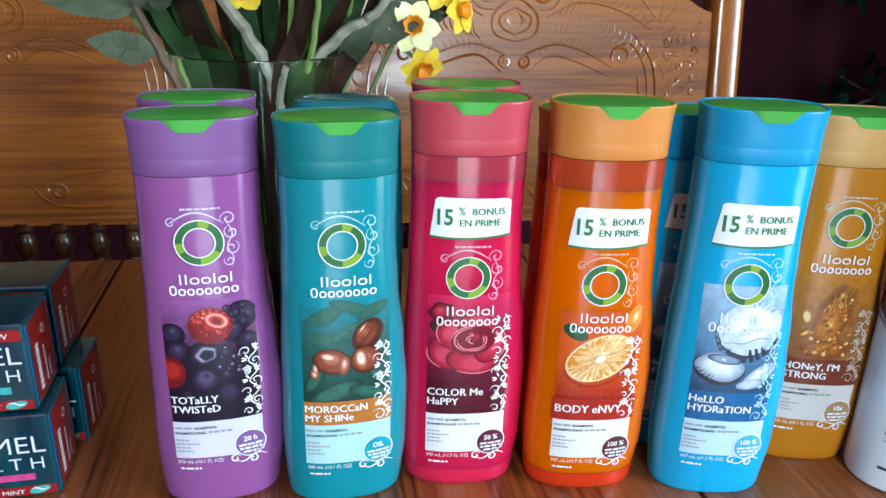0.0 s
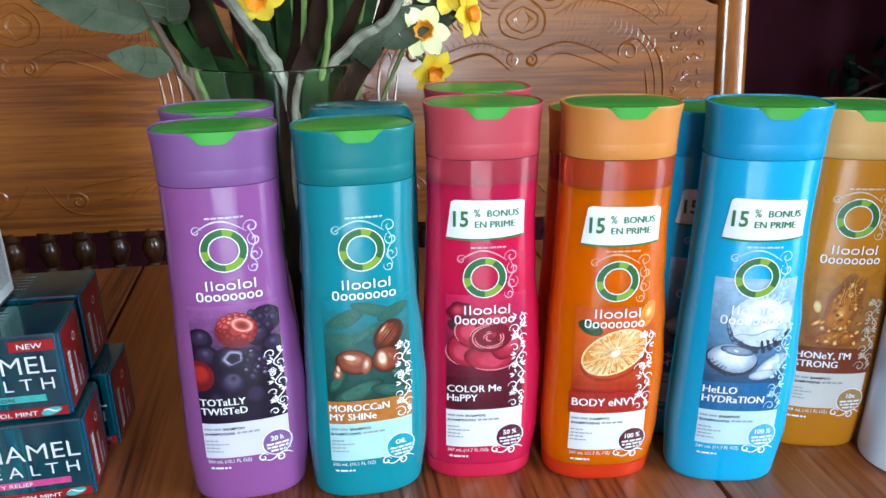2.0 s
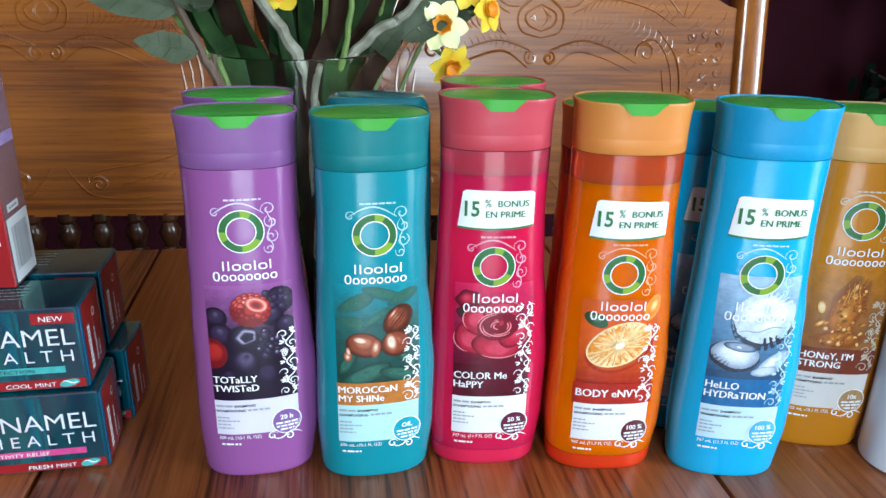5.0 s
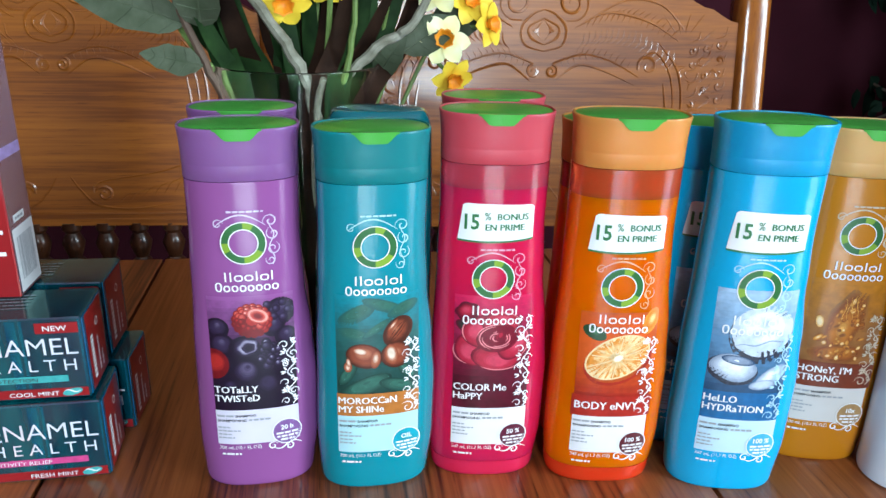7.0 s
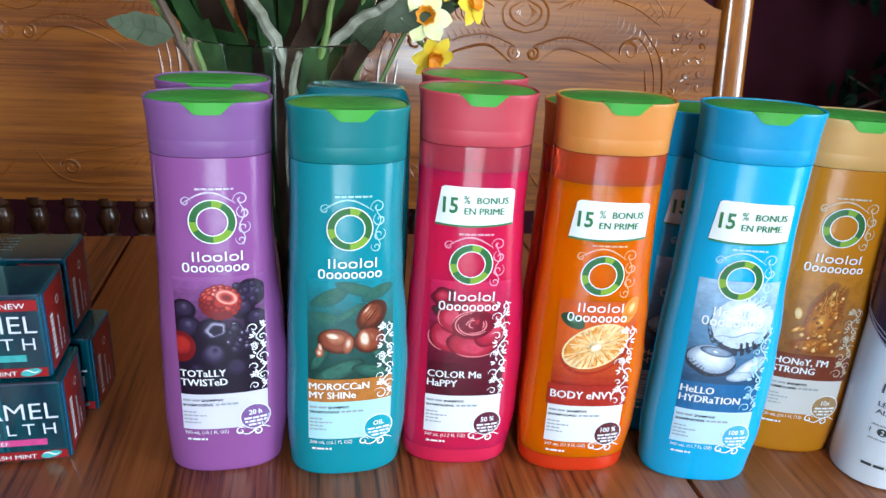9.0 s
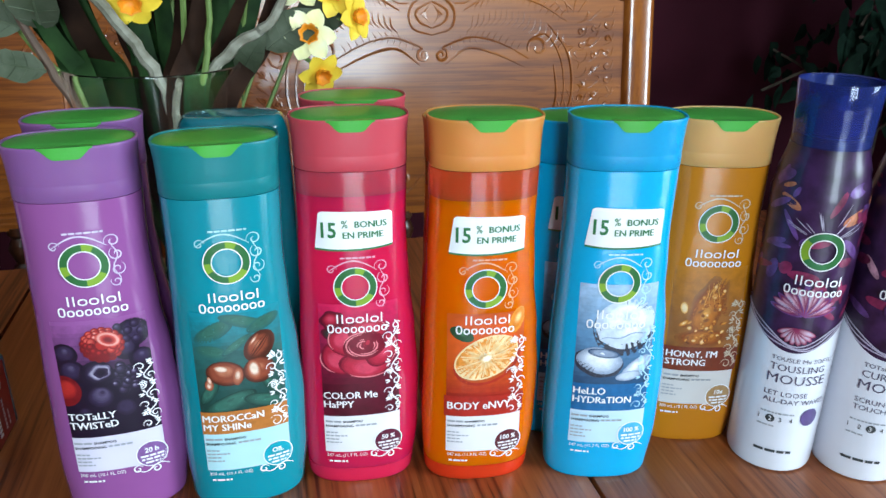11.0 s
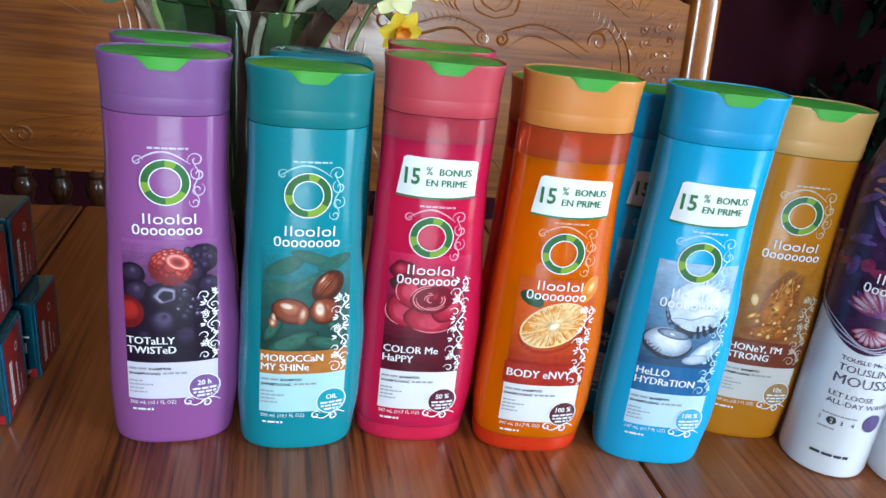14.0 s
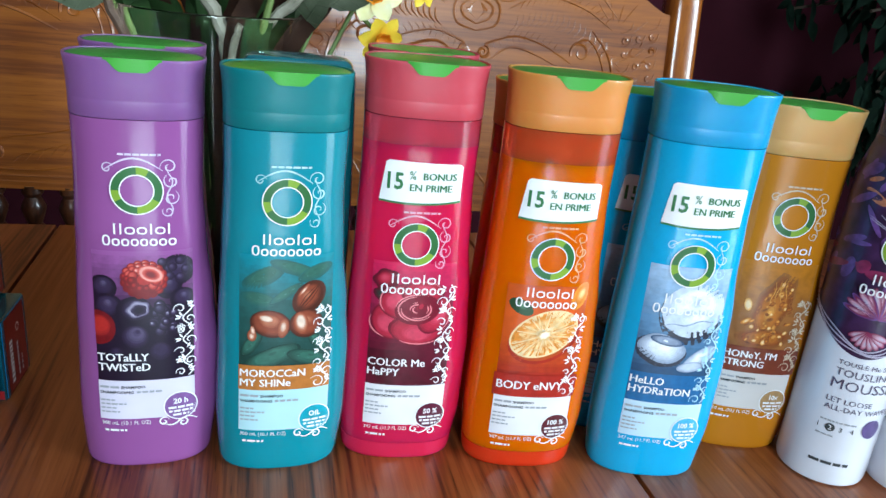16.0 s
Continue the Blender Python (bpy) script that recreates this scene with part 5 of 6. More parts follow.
    for i in range(4):
        chosen = i == (2 if fruit else 1)
        p.text("1234"[i], -0.0145 + 0.0052 * i, 0.0340, 0.0028, WHITE if chosen else INK, 0.0, 1.0, False, 0.0007)
    p.done("lettering", c, "dark lettering on white")


INKV = tone("violet_ink", (0.10, 0.085, 0.14))
mousse_can("white mousse can with dark floral sleeve", [("TOUSLE Me SOFTLY", -0.0135, 0.0715, 0.0026, INKV, 1.1), ("TOUSLING", -0.0135, 0.0655, 0.0042, INKV, 1.05), ("MOUSSE", -0.0140, 0.0580, 0.0058, INKV, 1.08), ("LET LOOSE", -0.0140, 0.0500, 0.0030, INKV, 1.1), ("ALL-DAY WAVES", -0.0140, 0.0455, 0.0030, INKV, 1.1)], 5, pose(0.2220, -0.0138, T, 0, 0, -24), False)
mousse_can("white mousse can with dark berry sleeve", [("TOTaLLY", -0.0135, 0.0715, 0.0026, INKV, 1.1), ("CURL", -0.0135, 0.0655, 0.0042, INKV, 1.05), ("MOUSSE", -0.0140, 0.0580, 0.0058, INKV, 1.08), ("SCRUNCH", -0.0140, 0.0500, 0.0030, INKV, 1.1), ("TOUCHABLE", -0.0140, 0.0455, 0.0030, INKV, 1.1)], 8, pose(0.2656, -0.0330, T, 0, 0, -27), True)

# ---- toothpaste cartons ----
# stretched noise in the base colour stands for gleaming streaks on the foil
FOIL = pmat("teal_foil_board", (0.0, 0.14, 0.17), 0.14, 0.35, 20, 0.05, 60, metal=0.35, coat=0.35, film=430, stretch=(3, 1, 0.4), second=(0.0, 0.028, 0.062))
FOIL_END = pmat("blue_foil_board", (0.0, 0.24, 0.52), 0.2, 0.3, 14, film=430, metal=0.4, coat=0.3, second=(0.0, 0.12, 0.26))
# aqua-blue gleam of the cartons, put into the colour of its own strips
GLINT = pmat("painted_foil_glint", (0.02, 0.42, 0.50), 0.16, 0.3, 30, 0.05, 80, metal=0.7, film=460, stretch=(4, 1, 0.6), second=(0.0, 0.10, 0.26))
REDBOARD = pmat("red_gloss_board", (0.30, 0.012, 0.016), 0.28, 0.12, 20, coat=0.3)
BRONZE = pmat("iridescent_bronze_foil", (0.66, 0.45, 0.40), 0.22, 0.3, 7, 0.06, 50, metal=0.7, coat=0.3, film=520, stretch=(1, 1, 2.5), second=(0.55, 0.38, 0.56))
PINK = tone("pink_strip_print", (0.58, 0.06, 0.22))
AQUA = tone("aqua_strip_print", (0.05, 0.36, 0.36))


def flat_on(origin, ux, uy):
    """A flat print surface from its corner and two directions."""
    o, a, b = Vector(origin), Vector(ux), Vector(uy)
    nrm = a.cross(b).normalized()
    return lambda u, v, e: tuple(o + a * u + b * v + nrm * e)


LONG, DEPTH, TALL = 0.185, 0.0385, 0.0468


def carton(label, strip, strip_words, flavour, new_flag, m):
    """Lying carton; origin at its lower front corner on the end that shows, the length runs to -x."""
    c = thing("toothpaste_carton", label, "carton", "toothpaste cartons in a stack", m)
    bm = box_bm(-LONG, 0, 0, DEPTH, 0, TALL, bevel=0.0007, segs=1)
    part("board", bm, FOIL, c, smooth=False)
    part("end_flap", box_bm(0.0001, 0.0006, 0.0012, DEPTH - 0.0012, 0.001, TALL - 0.001), FOIL_END, c, smooth=False)
    p = Print(flat_on((-LONG, 0, 0), (1, 0, 0), (0, 0, 1)))
    p.quad(0.001, LONG - 0.001, 0.001, 0.0062, REDBOARD, cell=0.05)
    p.done("red_band", c)
    # upright strips painted where the foil glints
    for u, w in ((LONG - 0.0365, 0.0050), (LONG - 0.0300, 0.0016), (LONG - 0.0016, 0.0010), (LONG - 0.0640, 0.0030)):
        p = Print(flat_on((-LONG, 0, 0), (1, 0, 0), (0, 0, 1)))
        p.quad(u, u + w, 0.0068, TALL - 0.0012, GLINT, cell=0.05)
        p.done("glint_strip", c, "blue-green strip painted as a foil glint")
    p = Print(flat_on((0, 0, 0), (1, 0, 0), (0, 0, 1)))
    p.text("ENAMEL", -0.0565, 0.0262, 0.0100, PALE, -0.006, 1.07)
    p.text("H E A L T H", -0.0565, 0.0168, 0.0070, PALE, -0.004, 1.08)
    p.level = 0.0003
    p.quad(-0.067, -0.010, 0.0100, 0.0138, strip, cell=0.05)
    p.text(strip_words, -0.063, 0.0108, 0.0023, WHITE if strip is PINK else INK, 0.0, 1.30)
    p.text(flavour, -0.040, 0.0023, 0.0026, WHITE, 0.0, 1.25)
    p.oval(-0.0090, 0.0037, 0.0052, 0.0020, AQUA, 12, 18)
    p.line([(-0.013 + 0.0016 * i, 0.0042 + 0.0008 * math.sin(i * 1.3)) for i in range(6)], 0.0008, WHITE)
    if new_flag:
        p.quad(-0.0225, -0.0015, TALL - 0.0085, TALL - 0.0025, REDBOARD, cell=0.05, lift=0.0004)
        p.text("NEW", -0.0185, TALL - 0.0070, 0.0031, WHITE, 0.0, 1.2)
    p.done("front_lettering", c, "white lettering on teal foil")
    p = Print(flat_on((0.0006, 0, 0), (0, 1, 0), (0, 0, 1)))
    p.quad(0.004, DEPTH - 0.004, 0.0015, TALL - 0.0015, REDBOARD, cell=0.05)
    for k, (u, w) in enumerate(((0.0105, 0.0045), (0.020, 0.0022), (0.0255, 0.0018))):
        v = 0.006
        r = random.Random(k)
        while v < (0.030, 0.024, 0.016)[k]:
            h = r.uniform(0.0016, 0.0034)
            p.quad(u - w / 2, u + w / 2, v, v + h * 0.75, WHITE if k == 0 else PALE, cell=0.05, lift=0.0004)
            v += h
    p.ring(0.023, TALL - 0.013, 0.0018, 0.0025, [WHITE], 16)
    p.done("end_print", c, "red end panel with pale marks")
    p = Print(flat_on((-LONG, 0, TALL), (1, 0, 0), (0, 1, 0)))
    for i in range(5):
        p.bars(0.085, LONG - 0.03, DEPTH - 0.009 - 0.0042 * i, 0.0010, GREY, seed=40 + i, lift=0.0003)
    p.done("top_print", c)


carton("teal foil toothpaste carton with pink strip", PINK, "SENSITIVITY RELIEF", "FRESH MINT", False, pose(-0.2213, 0.0329, T, 0, 0, 2.5))
carton("teal foil toothpaste carton lying behind another", PINK, "SENSITIVITY RELIEF", "FRESH MINT", False, pose(-0.2185, 0.0778, T, 0, 0, -1.8))
carton("teal foil toothpaste carton with aqua strip", AQUA, "MULTI-PROTECTION", "COOL MINT", True, pose(-0.2262, 0.0369, T + TALL + 0.0006, 0, 0, 1.5))
carton("teal foil toothpaste carton stacked at the back", AQUA, "MULTI-PROTECTION", "COOL MINT", True, pose(-0.2280, 0.0825, T + TALL + 0.0006, 0, 0, -0.8))


def upright_carton():
    c = thing("tall_carton", "tall red toothpaste carton with bronze foil side", "carton", "", pose(-0.2630, 0.0630, T + 2 * TALL + 0.0012, 0, 0, -0.8))
    W, D, H = 0.052, 0.0300, 0.190
    part("board", box_bm(-W, 0, 0, D, 0, H, bevel=0.0006, segs=1), REDBOARD, c, smooth=False)
    p = Print(flat_on((0, 0, 0), (0, 1, 0), (0, 0, 1)))
    p.quad(0.0008, D - 0.0008, 0.001, H - 0.001, BRONZE, cell=0.02)
    # lilac band: sheen of the bronze foil, painted on as colour
    p.quad(0.0008, D - 0.0008, 0.074, 0.080, tone("lilac_painted_gleam", (0.42, 0.30, 0.62)), cell=0.02)
    p.done("side_panel", c, "bronze foil side panel")
    p = Print(flat_on((0, 0, 0), (0, 1, 0), (0, 0, 1)))
    p.level = 0.0003
    p.quad(0.0022, D - 0.001, 0.002, 0.037, WHITE, cell=0.05)
    r = random.Random(9)
    u = 0.006
    while u < D - 0.005:
        w = r.uniform(0.0003, 0.0009)
        p.quad(u, u + w, 0.008, 0.032, GREY, cell=0.05, lift=0.0004)
        u += w + r.uniform(0.0004, 0.0009)
    p.quad(0.006, 0.020, 0.040, 0.044, WHITE, cell=0.05)
    p.bars(0.008, 0.018, 0.0412, 0.0014, GREY, seed=3, lift=0.0004)
    p.done("barcode_label", c, "white label with grey bars")
    p = Print(flat_on((-W, 0, 0), (1, 0, 0), (0, 0, 1)))
    for i in range(5):
        p.bars(0.006, W - 0.003, 0.024 + 0.012 * i, 0.0022, WHITE, seed=60 + i)
    p.done("front_print", c)


upright_carton()

# ---- vase with stems, leaves and flowers ----
VX, VY = -0.127, 0.170
BOUQUET = pose(-0.117, 0.182, T, 0, 0, -4) @ Matrix.Scale(1.06, 4) @ Matrix.Translation((-VX, -VY, -T))
STEM = pmat("pale_grey_stem", (0.30, 0.29, 0.23), 0.7, 0.3, 120, 0.5, 300, second=(0.14, 0.13, 0.09))
STEM_D = pmat("brown_stem", (0.10, 0.06, 0.04), 0.7, 0.3, 120, 0.4, 300)
STEM_G = pmat("green_stem", (0.13, 0.20, 0.05), 0.6, 0.25, 90, 0.2, 300)
LEAF_G = pmat("grey_green_leaf", (0.085, 0.10, 0.065), 0.7, 0.3, 60, 0.35, 260, spec=0.25, second=(0.040, 0.055, 0.028), rand=0.25)
BLADE = pmat("green_blade_leaf", (0.022, 0.060, 0.014), 0.7, 0.3, 50, 0.3, 200, spec=0.15, second=(0.006, 0.018, 0.005), rand=0.4)
BROWN = pmat("dry_brown_leaf", (0.030, 0.013, 0.007), 0.75, 0.3, 60, 0.3, 200, spec=0.12, second=(0.012, 0.005, 0.003), rand=0.3)
CREAM = pmat("cream_petal", (0.82, 0.80, 0.52), 0.5, 0.1, 90, 0.15, 300, second=(0.80, 0.74, 0.30))
YELLOW = pmat("yellow_petal", (0.84, 0.62, 0.05), 0.5, 0.1, 90, 0.15, 300, second=(0.80, 0.50, 0.03))
CORONA = pmat("orange_corona", (0.80, 0.27, 0.01), 0.5, 0.15, 140, 0.2, 400)


def vase():
    v = thing("glass_vase", "clear tapered glass vase holding artificial stems", "vase", "", BOUQUET @ pose(VX, VY, T))
    bm = bmesh.new()
    lathe(bm, [(0.034, 0.0), (0.0375, 0.001), (0.039, 0.004), (0.039, 0.012), (0.036, 0.0138)], 56)
    part("glass_base", bm, GLASS, v).visible_shadow = False
    bm = bmesh.new()
    out = [(0.0365, 0.0140), (0.039, 0.0142), (0.0388, 0.02), (0.0385, 0.03), (0.040, 0.08), (0.044, 0.13), (0.0490, 0.172), (0.0525, 0.1925), (0.0524, 0.1932), (0.0518, 0.1936)]
    inn = [(0.0511, 0.1932), (0.0508, 0.1925), (0.0472, 0.172), (0.042, 0.13), (0.038, 0.08), (0.0365, 0.03), (0.0368, 0.02)]
    made = [[(r * math.cos(2 * math.pi * i / 56), r * math.sin(2 * math.pi * i / 56), z) for i in range(56)] for r, z in out + inn + out[:1]]
    loft(bm, made, False, False)
    bmesh.ops.remove_doubles(bm, verts=bm.verts, dist=1e-6)
    part("glass_wall", bm, GLASS, v).visible_shadow = False
    return v


vase()


def leaf_mesh(bm, base, tip, wide, bend, twist=0.0, wavy=0.0, n=10, fold=0.25, seed=0, veins=False):
    """A leaf blade with a fold along its midrib, from base to tip."""
    r = random.Random(seed)
    a, b = Vector(base), Vector(tip)
    d = b - a
    side = d.cross(Vector((0.25 * math.sin(twist), -1, 0.3 * math.cos(twist)))).normalized()
    up = side.cross(d).normalized()
    rows = []
    for i in range(n + 1):
        f = i / n
        w = wide * (math.sin(math.pi * min(1, f ** 0.75)) ** 0.8 if 0 < f < 1 else 0.03)
        mid = a + d * f + up * bend * math.sin(math.pi * f) + Vector((0, 0, -abs(bend) * f * f))
        k = [wavy * r.uniform(-1, 1) * w for _ in range(2)]
        rows.append([bm.verts.new(mid - side * (w + k[0]) + up * w * fold), bm.verts.new(mid - side * w * 0.5 + up * w * fold * 0.4), bm.verts.new(mid), bm.verts.new(mid + side * w * 0.5 + up * w * fold * 0.4), bm.verts.new(mid + side * (w + k[1]) + up * w * fold)])
    for p, q in zip(rows, rows[1:]):
        for k in range(4):
            bm.faces.new((p[k], p[k + 1], q[k + 1], q[k]))
    if veins:
        tube(bm, [r_[2].co - up * 0.0002 for r_ in rows], [max(0.0003, 0.0011 * (1 - i / n)) for i in range(n + 1)], 5)
        for i in range(1, n - 2, 2):
            for s in (1, 3):
                tube(bm, [rows[i][2].co, (rows[i + 1][s].co + rows[i][s].co) / 2, rows[i + 1][0 if s == 1 else 4].co * 0.9 + rows[i + 1][2].co * 0.1], 0.00032, 4)


def stem_thing(name, label, category, group, pts, radius, mat, leaves=(), leaf_mat=None):
    s = thing(name, label, category, group, BOUQUET)
    bm = bmesh.new()
    line = smooth_line(pts, 7)
    k = len(line) - 1
    rnd = random.Random(len(pts) + int(1e4 * abs(pts[-1][0])))
    tube(bm, [p + Vector((rnd.uniform(-1, 1), rnd.uniform(-1, 1), 0)) * radius * 0.25 for p in line], [radius * (1.15 - 0.5 * i / k + rnd.uniform(-0.06, 0.06)) for i in range(k + 1)], 8)
    part("stem", bm, mat, s)
    for i, (base, tip, wide, bend, wavy) in enumerate(leaves):
        bm = bmesh.new()
        leaf_mesh(bm, base, tip, wide, bend, 0.3 * i, wavy, 12, 0.25, i + 3, True)
        part("leaf", bm, leaf_mat, s)
    return s


FOOT = T + 0.018
stem_thing("branch", "pale grey woody branch standing in the vase", "branch", "stems in the vase", [(-0.105, 0.165, FOOT), (-0.112, 0.150, 0.880), (-0.116, 0.142, 0.925), (-0.130, 0.140, 0.958), (-0.150, 0.140, 0.985), (-0.178, 0.142, 1.02)], 0.0040, STEM)
stem_thing("branch", "pale grey forked branch standing in the vase", "branch", "stems in the vase", [(-0.118, 0.172, FOOT), (-0.106, 0.158, 0.890), (-0.098, 0.152, 0.930), (-0.078, 0.150, 0.955), (-0.056, 0.150, 0.970), (-0.036, 0.152, 1.01)], 0.0036, STEM)
stem_thing("branch", "short stub of a pale grey branch", "branch", "stems in the vase", [(-0.122, 0.160, FOOT), (-0.114, 0.142, 0.910), (-0.1085, 0.136, 0.937)], 0.0026, STEM)
stem_thing("stalk", "thin pale green stalk standing in the vase", "stalk", "stems in the vase", [(-0.125, 0.180, FOOT), (-0.102, 0.150, 0.910), (-0.092, 0.148, 0.960), (-0.086, 0.150, 1.03)], 0.0022, STEM_G)
stem_thing("leafy_stem", "artificial stem with broad grey-green leaves", "stem", "stems in the vase", [(-0.132, 0.160, FOOT), (-0.160, 0.150, 0.900), (-0.178, 0.146, 0.945), (-0.196, 0.150, 0.99)], 0.0032, STEM_D,
           [((-0.188, 0.148, 0.966), (-0.252, 0.142, 0.990), 0.0130, 0.005, 0.05), ((-0.178, 0.140, 0.944), (-0.210, 0.130, 0.955), 0.0085, -0.003, 0.10), ((-0.180, 0.150, 0.965), (-0.172, 0.125, 1.015), 0.0125, 0.006, 0.05), ((-0.192, 0.155, 0.985), (-0.250, 0.150, 1.045), 0.018, 0.008, 0.05)], LEAF_G)
stem_thing("leafy_stem", "artificial stem with silvery leaves beside flowers", "stem", "stems in the vase", [(-0.120, 0.178, FOOT), (-0.088, 0.172, 0.910), (-0.066, 0.176, 0.950), (-0.042, 0.182, 0.985)], 0.0026, STEM_D,
           [((-0.062, 0.172, 0.950), (-0.026, 0.178, 0.975), 0.0115, 0.004, 0.05), ((-0.078, 0.165, 0.935), (-0.060, 0.150, 0.966), 0.0075, 0.003, 0.05), ((-0.044, 0.188, 0.968), (-0.012, 0.192, 0.968), 0.012, 0.003, 0.05)], LEAF_G)
rnd = random.Random(12)
for i in range(26):
    f = i / 25
    bx, by = VX + rnd.uniform(-0.024, 0.024), VY + rnd.uniform(-0.022, 0.022)
    mx, my = VX + (f - 0.5) * 0.072 + rnd.uniform(-0.008, 0.008), VY + rnd.uniform(-0.030, 0.032)
    tx, ty = VX + (f - 0.5) * 0.17 + rnd.uniform(-0.012, 0.012), VY + rnd.uniform(-0.035, 0.06)
    tz = rnd.uniform(1.0, 1.07)
    kind = rnd.choice((0, 0, 1, 2))
    s = thing(("blade_leaf", "dry_leaf", "flower_stalk")[kind], ("long green artificial blade leaf in the vase", "dull brown artificial leaf in the vase", "thin green flower stalk standing in the vase")[kind], "leaf" if kind < 2 else "stalk", "stems in the vase", BOUQUET)
    bm = bmesh.new()
    line = smooth_line([(bx, by, FOOT), (mx, my, 0.915), ((mx + tx) / 2, (my + ty) / 2, 0.96), (tx, ty, tz)], 6)
    if kind == 2:
        tube(bm, line, 0.0018, 6)
    else:
        wide = rnd.uniform(0.006, 0.011) if kind == 0 else rnd.uniform(0.006, 0.010)
        rows = []
        turn = rnd.uniform(-0.5, 0.5)
        for j, q in enumerate(line):
            g = j / (len(line) - 1)
            w = wide * (0.28 + 0.72 * math.sin(math.pi * min(1, max(0, g - 0.12) / 0.88) ** 0.9)) if g < 1 else 0.0006
            sd = Vector((math.cos(turn + g * 0.5), math.sin(turn + g * 0.5), 0))
            nr = Vector((-sd.y, sd.x, 0)) * (-1)
            rows.append([bm.verts.new(q - sd * w + nr * w * 0.2), bm.verts.new(q), bm.verts.new(q + sd * w + nr * w * 0.2)])
        for a, b in zip(rows, rows[1:]):
            for k in range(2):
                bm.faces.new((a[k], a[k + 1], b[k + 1], b[k]))
    part("blade" if kind < 2 else "stalk", bm, (BLADE, BROWN, STEM_G)[kind], s)


def daffodil(place, facing, size, pale, root):
    """Six petals round a frilled cup, on a thin stalk down into the vase."""
    d = thing("daffodil", "artificial daffodil with %s petals and orange cup" % ("cream" if pale else "yellow"), "flower", "daffodils in the vase", BOUQUET)
    way = Vector(facing).normalized()
    q = way.to_track_quat("Z", "Y").to_matrix().to_4x4()
    m = Matrix.Translation(place) @ q
    r = random.Random(int(1e4 * abs(place[0])) + 7)
    for i in range(6):
        bm = bmesh.new()
        a = 2 * math.pi * i / 6 + r.uniform(-0.12, 0.12)
        rows = []
        tilt = r.uniform(-0.1, 0.35)
        for j in range(7):
            f = j / 6
            w = size * 0.36 * (math.sin(math.pi * (0.10 + 0.86 * f)) ** 0.75) * (1 if f < 1 else 0.3)
            rad = size * (0.12 + 0.88 * f)
            zz = size * (0.10 * math.sin(math.pi * f) + tilt * f * f * 0.5 + (0.03 if i % 2 else 0))
            for k in (-1, -0.4, 0.4, 1):
                p = Vector((rad, w * k, zz + 0.05 * size * abs(k)))
                c, s = math.cos(a), math.sin(a)
                rows.append(bm.verts.new(m @ Vector((c * p.x - s * p.y, s * p.x + c * p.y, p.z))))
        for j in range(6):
            for k in range(3):
                bm.faces.new((rows[j * 4 + k], rows[j * 4 + k + 1], rows[j * 4 + k + 5], rows[j * 4 + k + 4]))
        part("petal", bm, CREAM if pale else YELLOW, d)
    bm = bmesh.new()
    rings = []
    for j, (rr, z) in enumerate(((0.14, 0.02), (0.24, 0.14), (0.30, 0.30), (0.36, 0.42), (0.31, 0.40), (0.22, 0.20), (0.08, 0.10))):
        ring = []
        for i in range(20):
            a = 2 * math.pi * i / 20
            k = 1 + (0.12 * math.sin(7 * a) if j in (3, 4) else 0)
            ring.append(m @ Vector((size * rr * k * math.cos(a), size * rr * k * math.sin(a), size * z)))
        rings.append(ring)
    loft(bm, rings)
    part("cup", bm, CORONA, d)
    bm = bmesh.new()
    back = Vector(place) - way * size * 0.8
    tube(bm, smooth_line([Vector(place), back, (back + Vector((root[0], root[1], 0.93))) / 2 + Vector((0, 0.01, 0.02)), Vector((root[0], root[1], 0.90)), Vector((VX, VY, FOOT))], 6), 0.0013, 6)
    part("stalk", bm, STEM_G, d)


for place, facing, size, pale in (((-0.036, 0.172, 0.958), (-0.05, -1, 0.25), 0.0165, True), ((-0.031, 0.174, 0.935), (0.5, -1, -0.5), 0.0150, False), ((-0.008, 0.182, 0.967), (0.9, -0.8, 0.2), 0.0150, False), ((-0.020, 0.184, 0.980), (0.3, -1, 0.5), 0.0155, False),
                                  ((-0.040, 0.182, 0.987), (-0.2, -1, 0.3), 0.0165, True), ((-0.132, 0.150, 0.981), (0.2, -1, -0.5), 0.0170, False), ((-0.108, 0.160, 0.994), (-0.1, -1, -0.4), 0.0170, False), ((-0.088, 0.190, 1.004), (0.1, -1, 0.0), 0.017, False), ((0.034, 0.200, 1.002), (0.7, -1, -0.5), 0.0150, False)):
    daffodil(place, facing, size, pale, (VX + (place[0] - VX) * 0.35, VY))

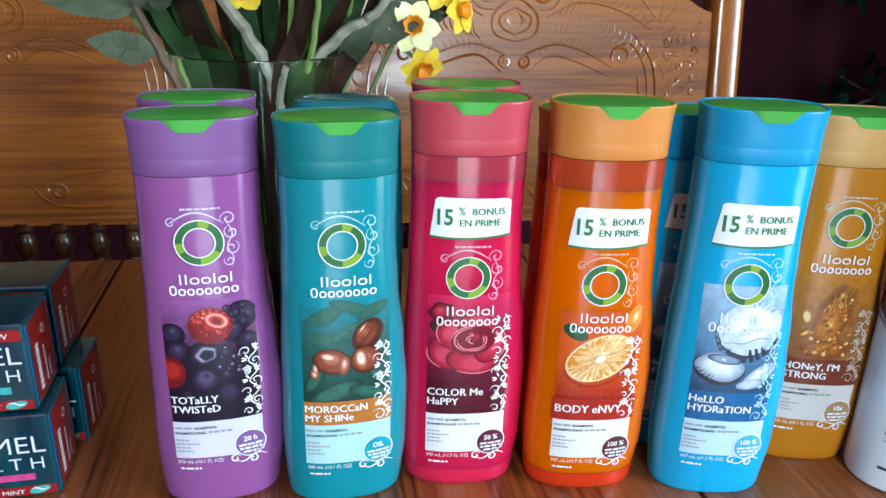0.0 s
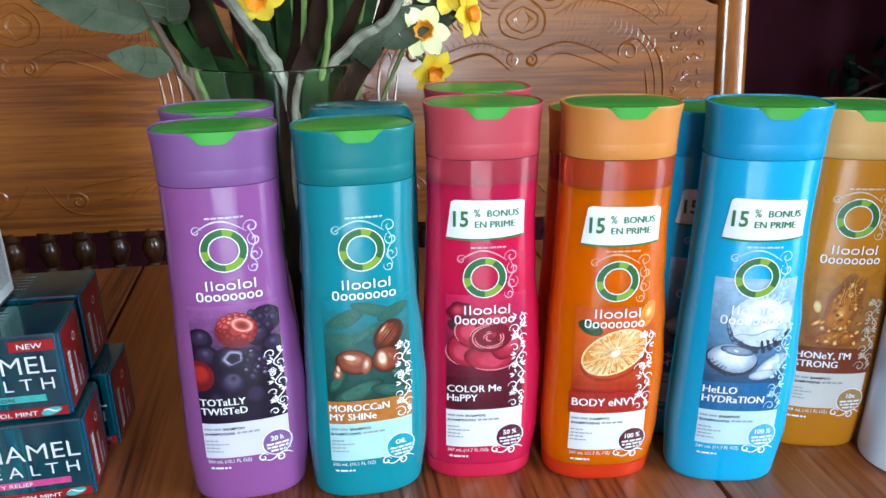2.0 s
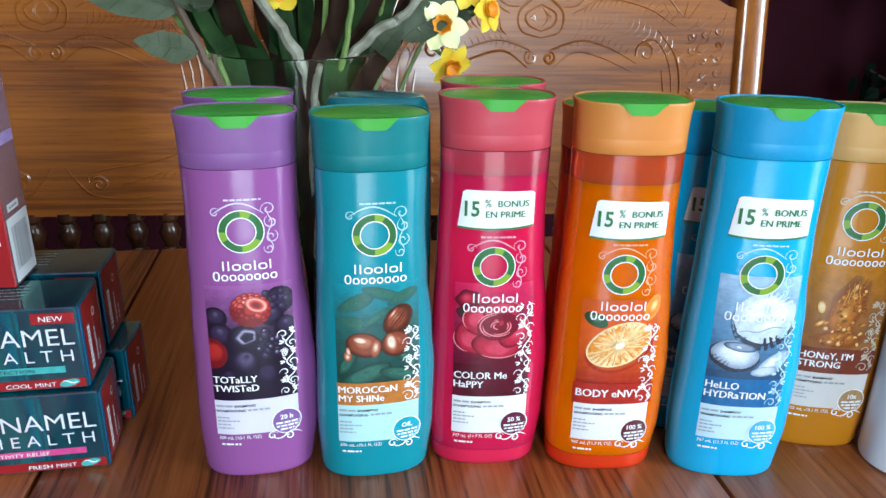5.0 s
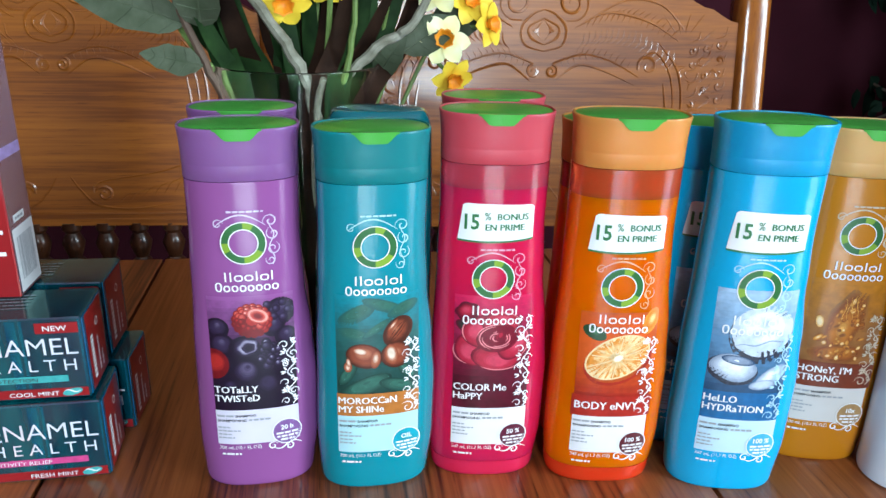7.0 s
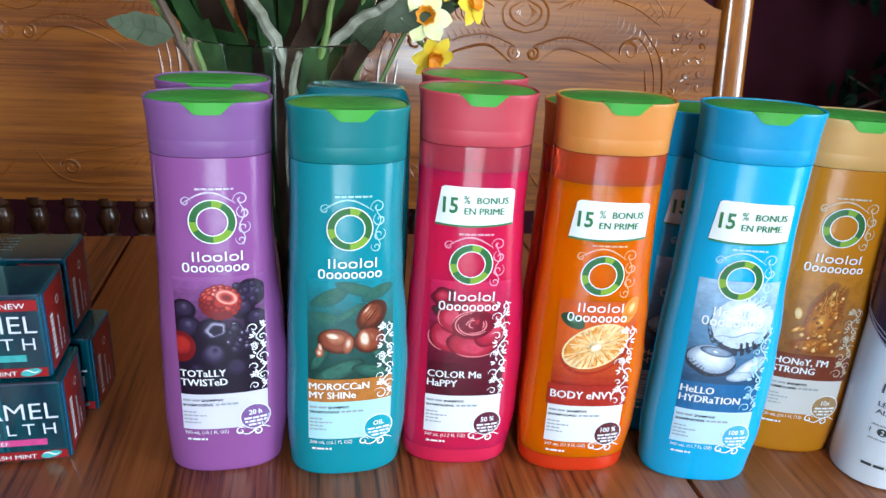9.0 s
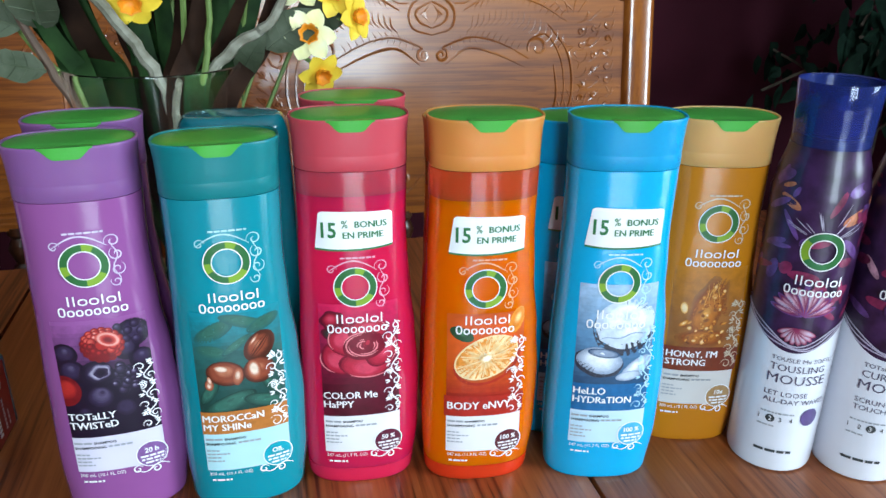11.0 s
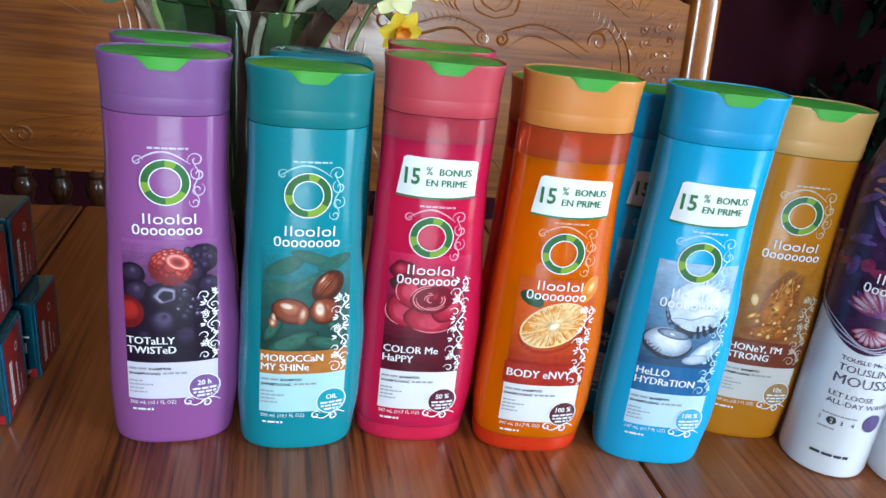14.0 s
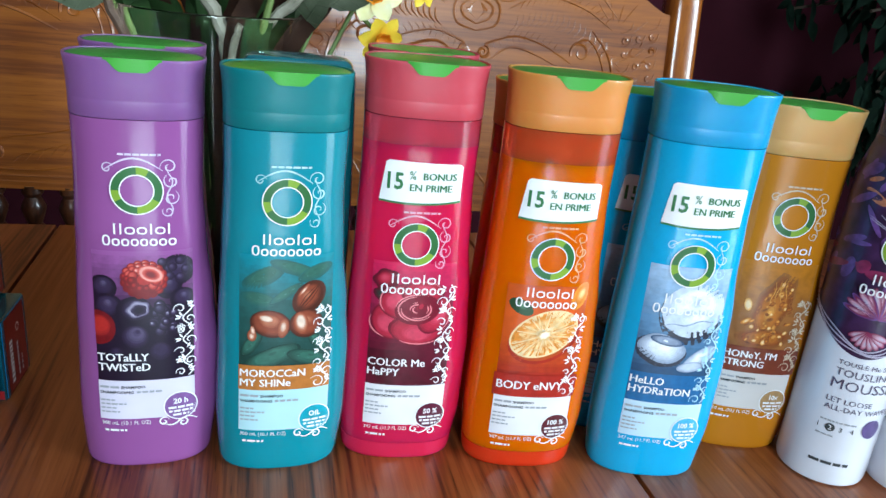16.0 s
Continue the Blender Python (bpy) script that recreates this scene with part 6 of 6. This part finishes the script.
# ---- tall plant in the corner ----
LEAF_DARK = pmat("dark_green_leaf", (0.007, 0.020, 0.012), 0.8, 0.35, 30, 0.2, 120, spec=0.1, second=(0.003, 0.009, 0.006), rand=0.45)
POT = pmat("brown_glazed_pot", (0.10, 0.045, 0.02), 0.35, 0.2, 20, coat=0.3)
BARK = pmat("grey_brown_bark", (0.05, 0.035, 0.024), 0.85, 0.3, 60, 0.6, 140)


def corner_plant(x, y):
    pl = thing("ficus_plant", "tall dark green leafy plant by the wall", "plant", "", pose(x, y, 0))
    bm = bmesh.new()
    lathe(bm, [(0.12, 0.0), (0.13, 0.01), (0.17, 0.26), (0.185, 0.28), (0.185, 0.30), (0.165, 0.30), (0.155, 0.26), (0.02, 0.25)], 32)
    part("pot", bm, POT, pl)
    bm = bmesh.new()
    r = random.Random(21)
    tube(bm, smooth_line([(0, 0, 0.25), (0.02, 0.01, 0.6), (-0.02, 0.0, 1.0), (0.01, -0.01, 1.5)], 6), [0.018 - 0.0006 * i for i in range(19)], 8)
    limbs = []
    for i in range(30):
        z = r.uniform(0.55, 1.45)
        a = r.uniform(0, 2 * math.pi)
        q = r.uniform(0.18, 0.38)
        tip = Vector((q * math.cos(a), q * math.sin(a) * 0.8, z + r.uniform(-0.05, 0.12)))
        line = smooth_line([(0, 0, z - 0.1), (tip.x * 0.5, tip.y * 0.5, z + 0.04), tip], 4)
        tube(bm, line, 0.004, 5)
        limbs.append(line)
    part("trunk", bm, BARK, pl)
    bm = bmesh.new()
    k = 0
    for line in limbs:
        for _ in range(22):
            q = line[r.randrange(2, len(line))] + Vector((r.uniform(-0.05, 0.05), r.uniform(-0.05, 0.05), r.uniform(-0.04, 0.04)))
            tip = q + Vector((r.uniform(-0.05, 0.05), r.uniform(-0.04, 0.03), r.uniform(-0.085, -0.02)))
            leaf_mesh(bm, q, tip, r.uniform(0.013, 0.023), r.uniform(-0.008, 0.008), r.uniform(0, 3), 0.0, 4, 0.2, k)
            k += 1
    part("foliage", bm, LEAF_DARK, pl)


corner_plant(1.62, 1.45)
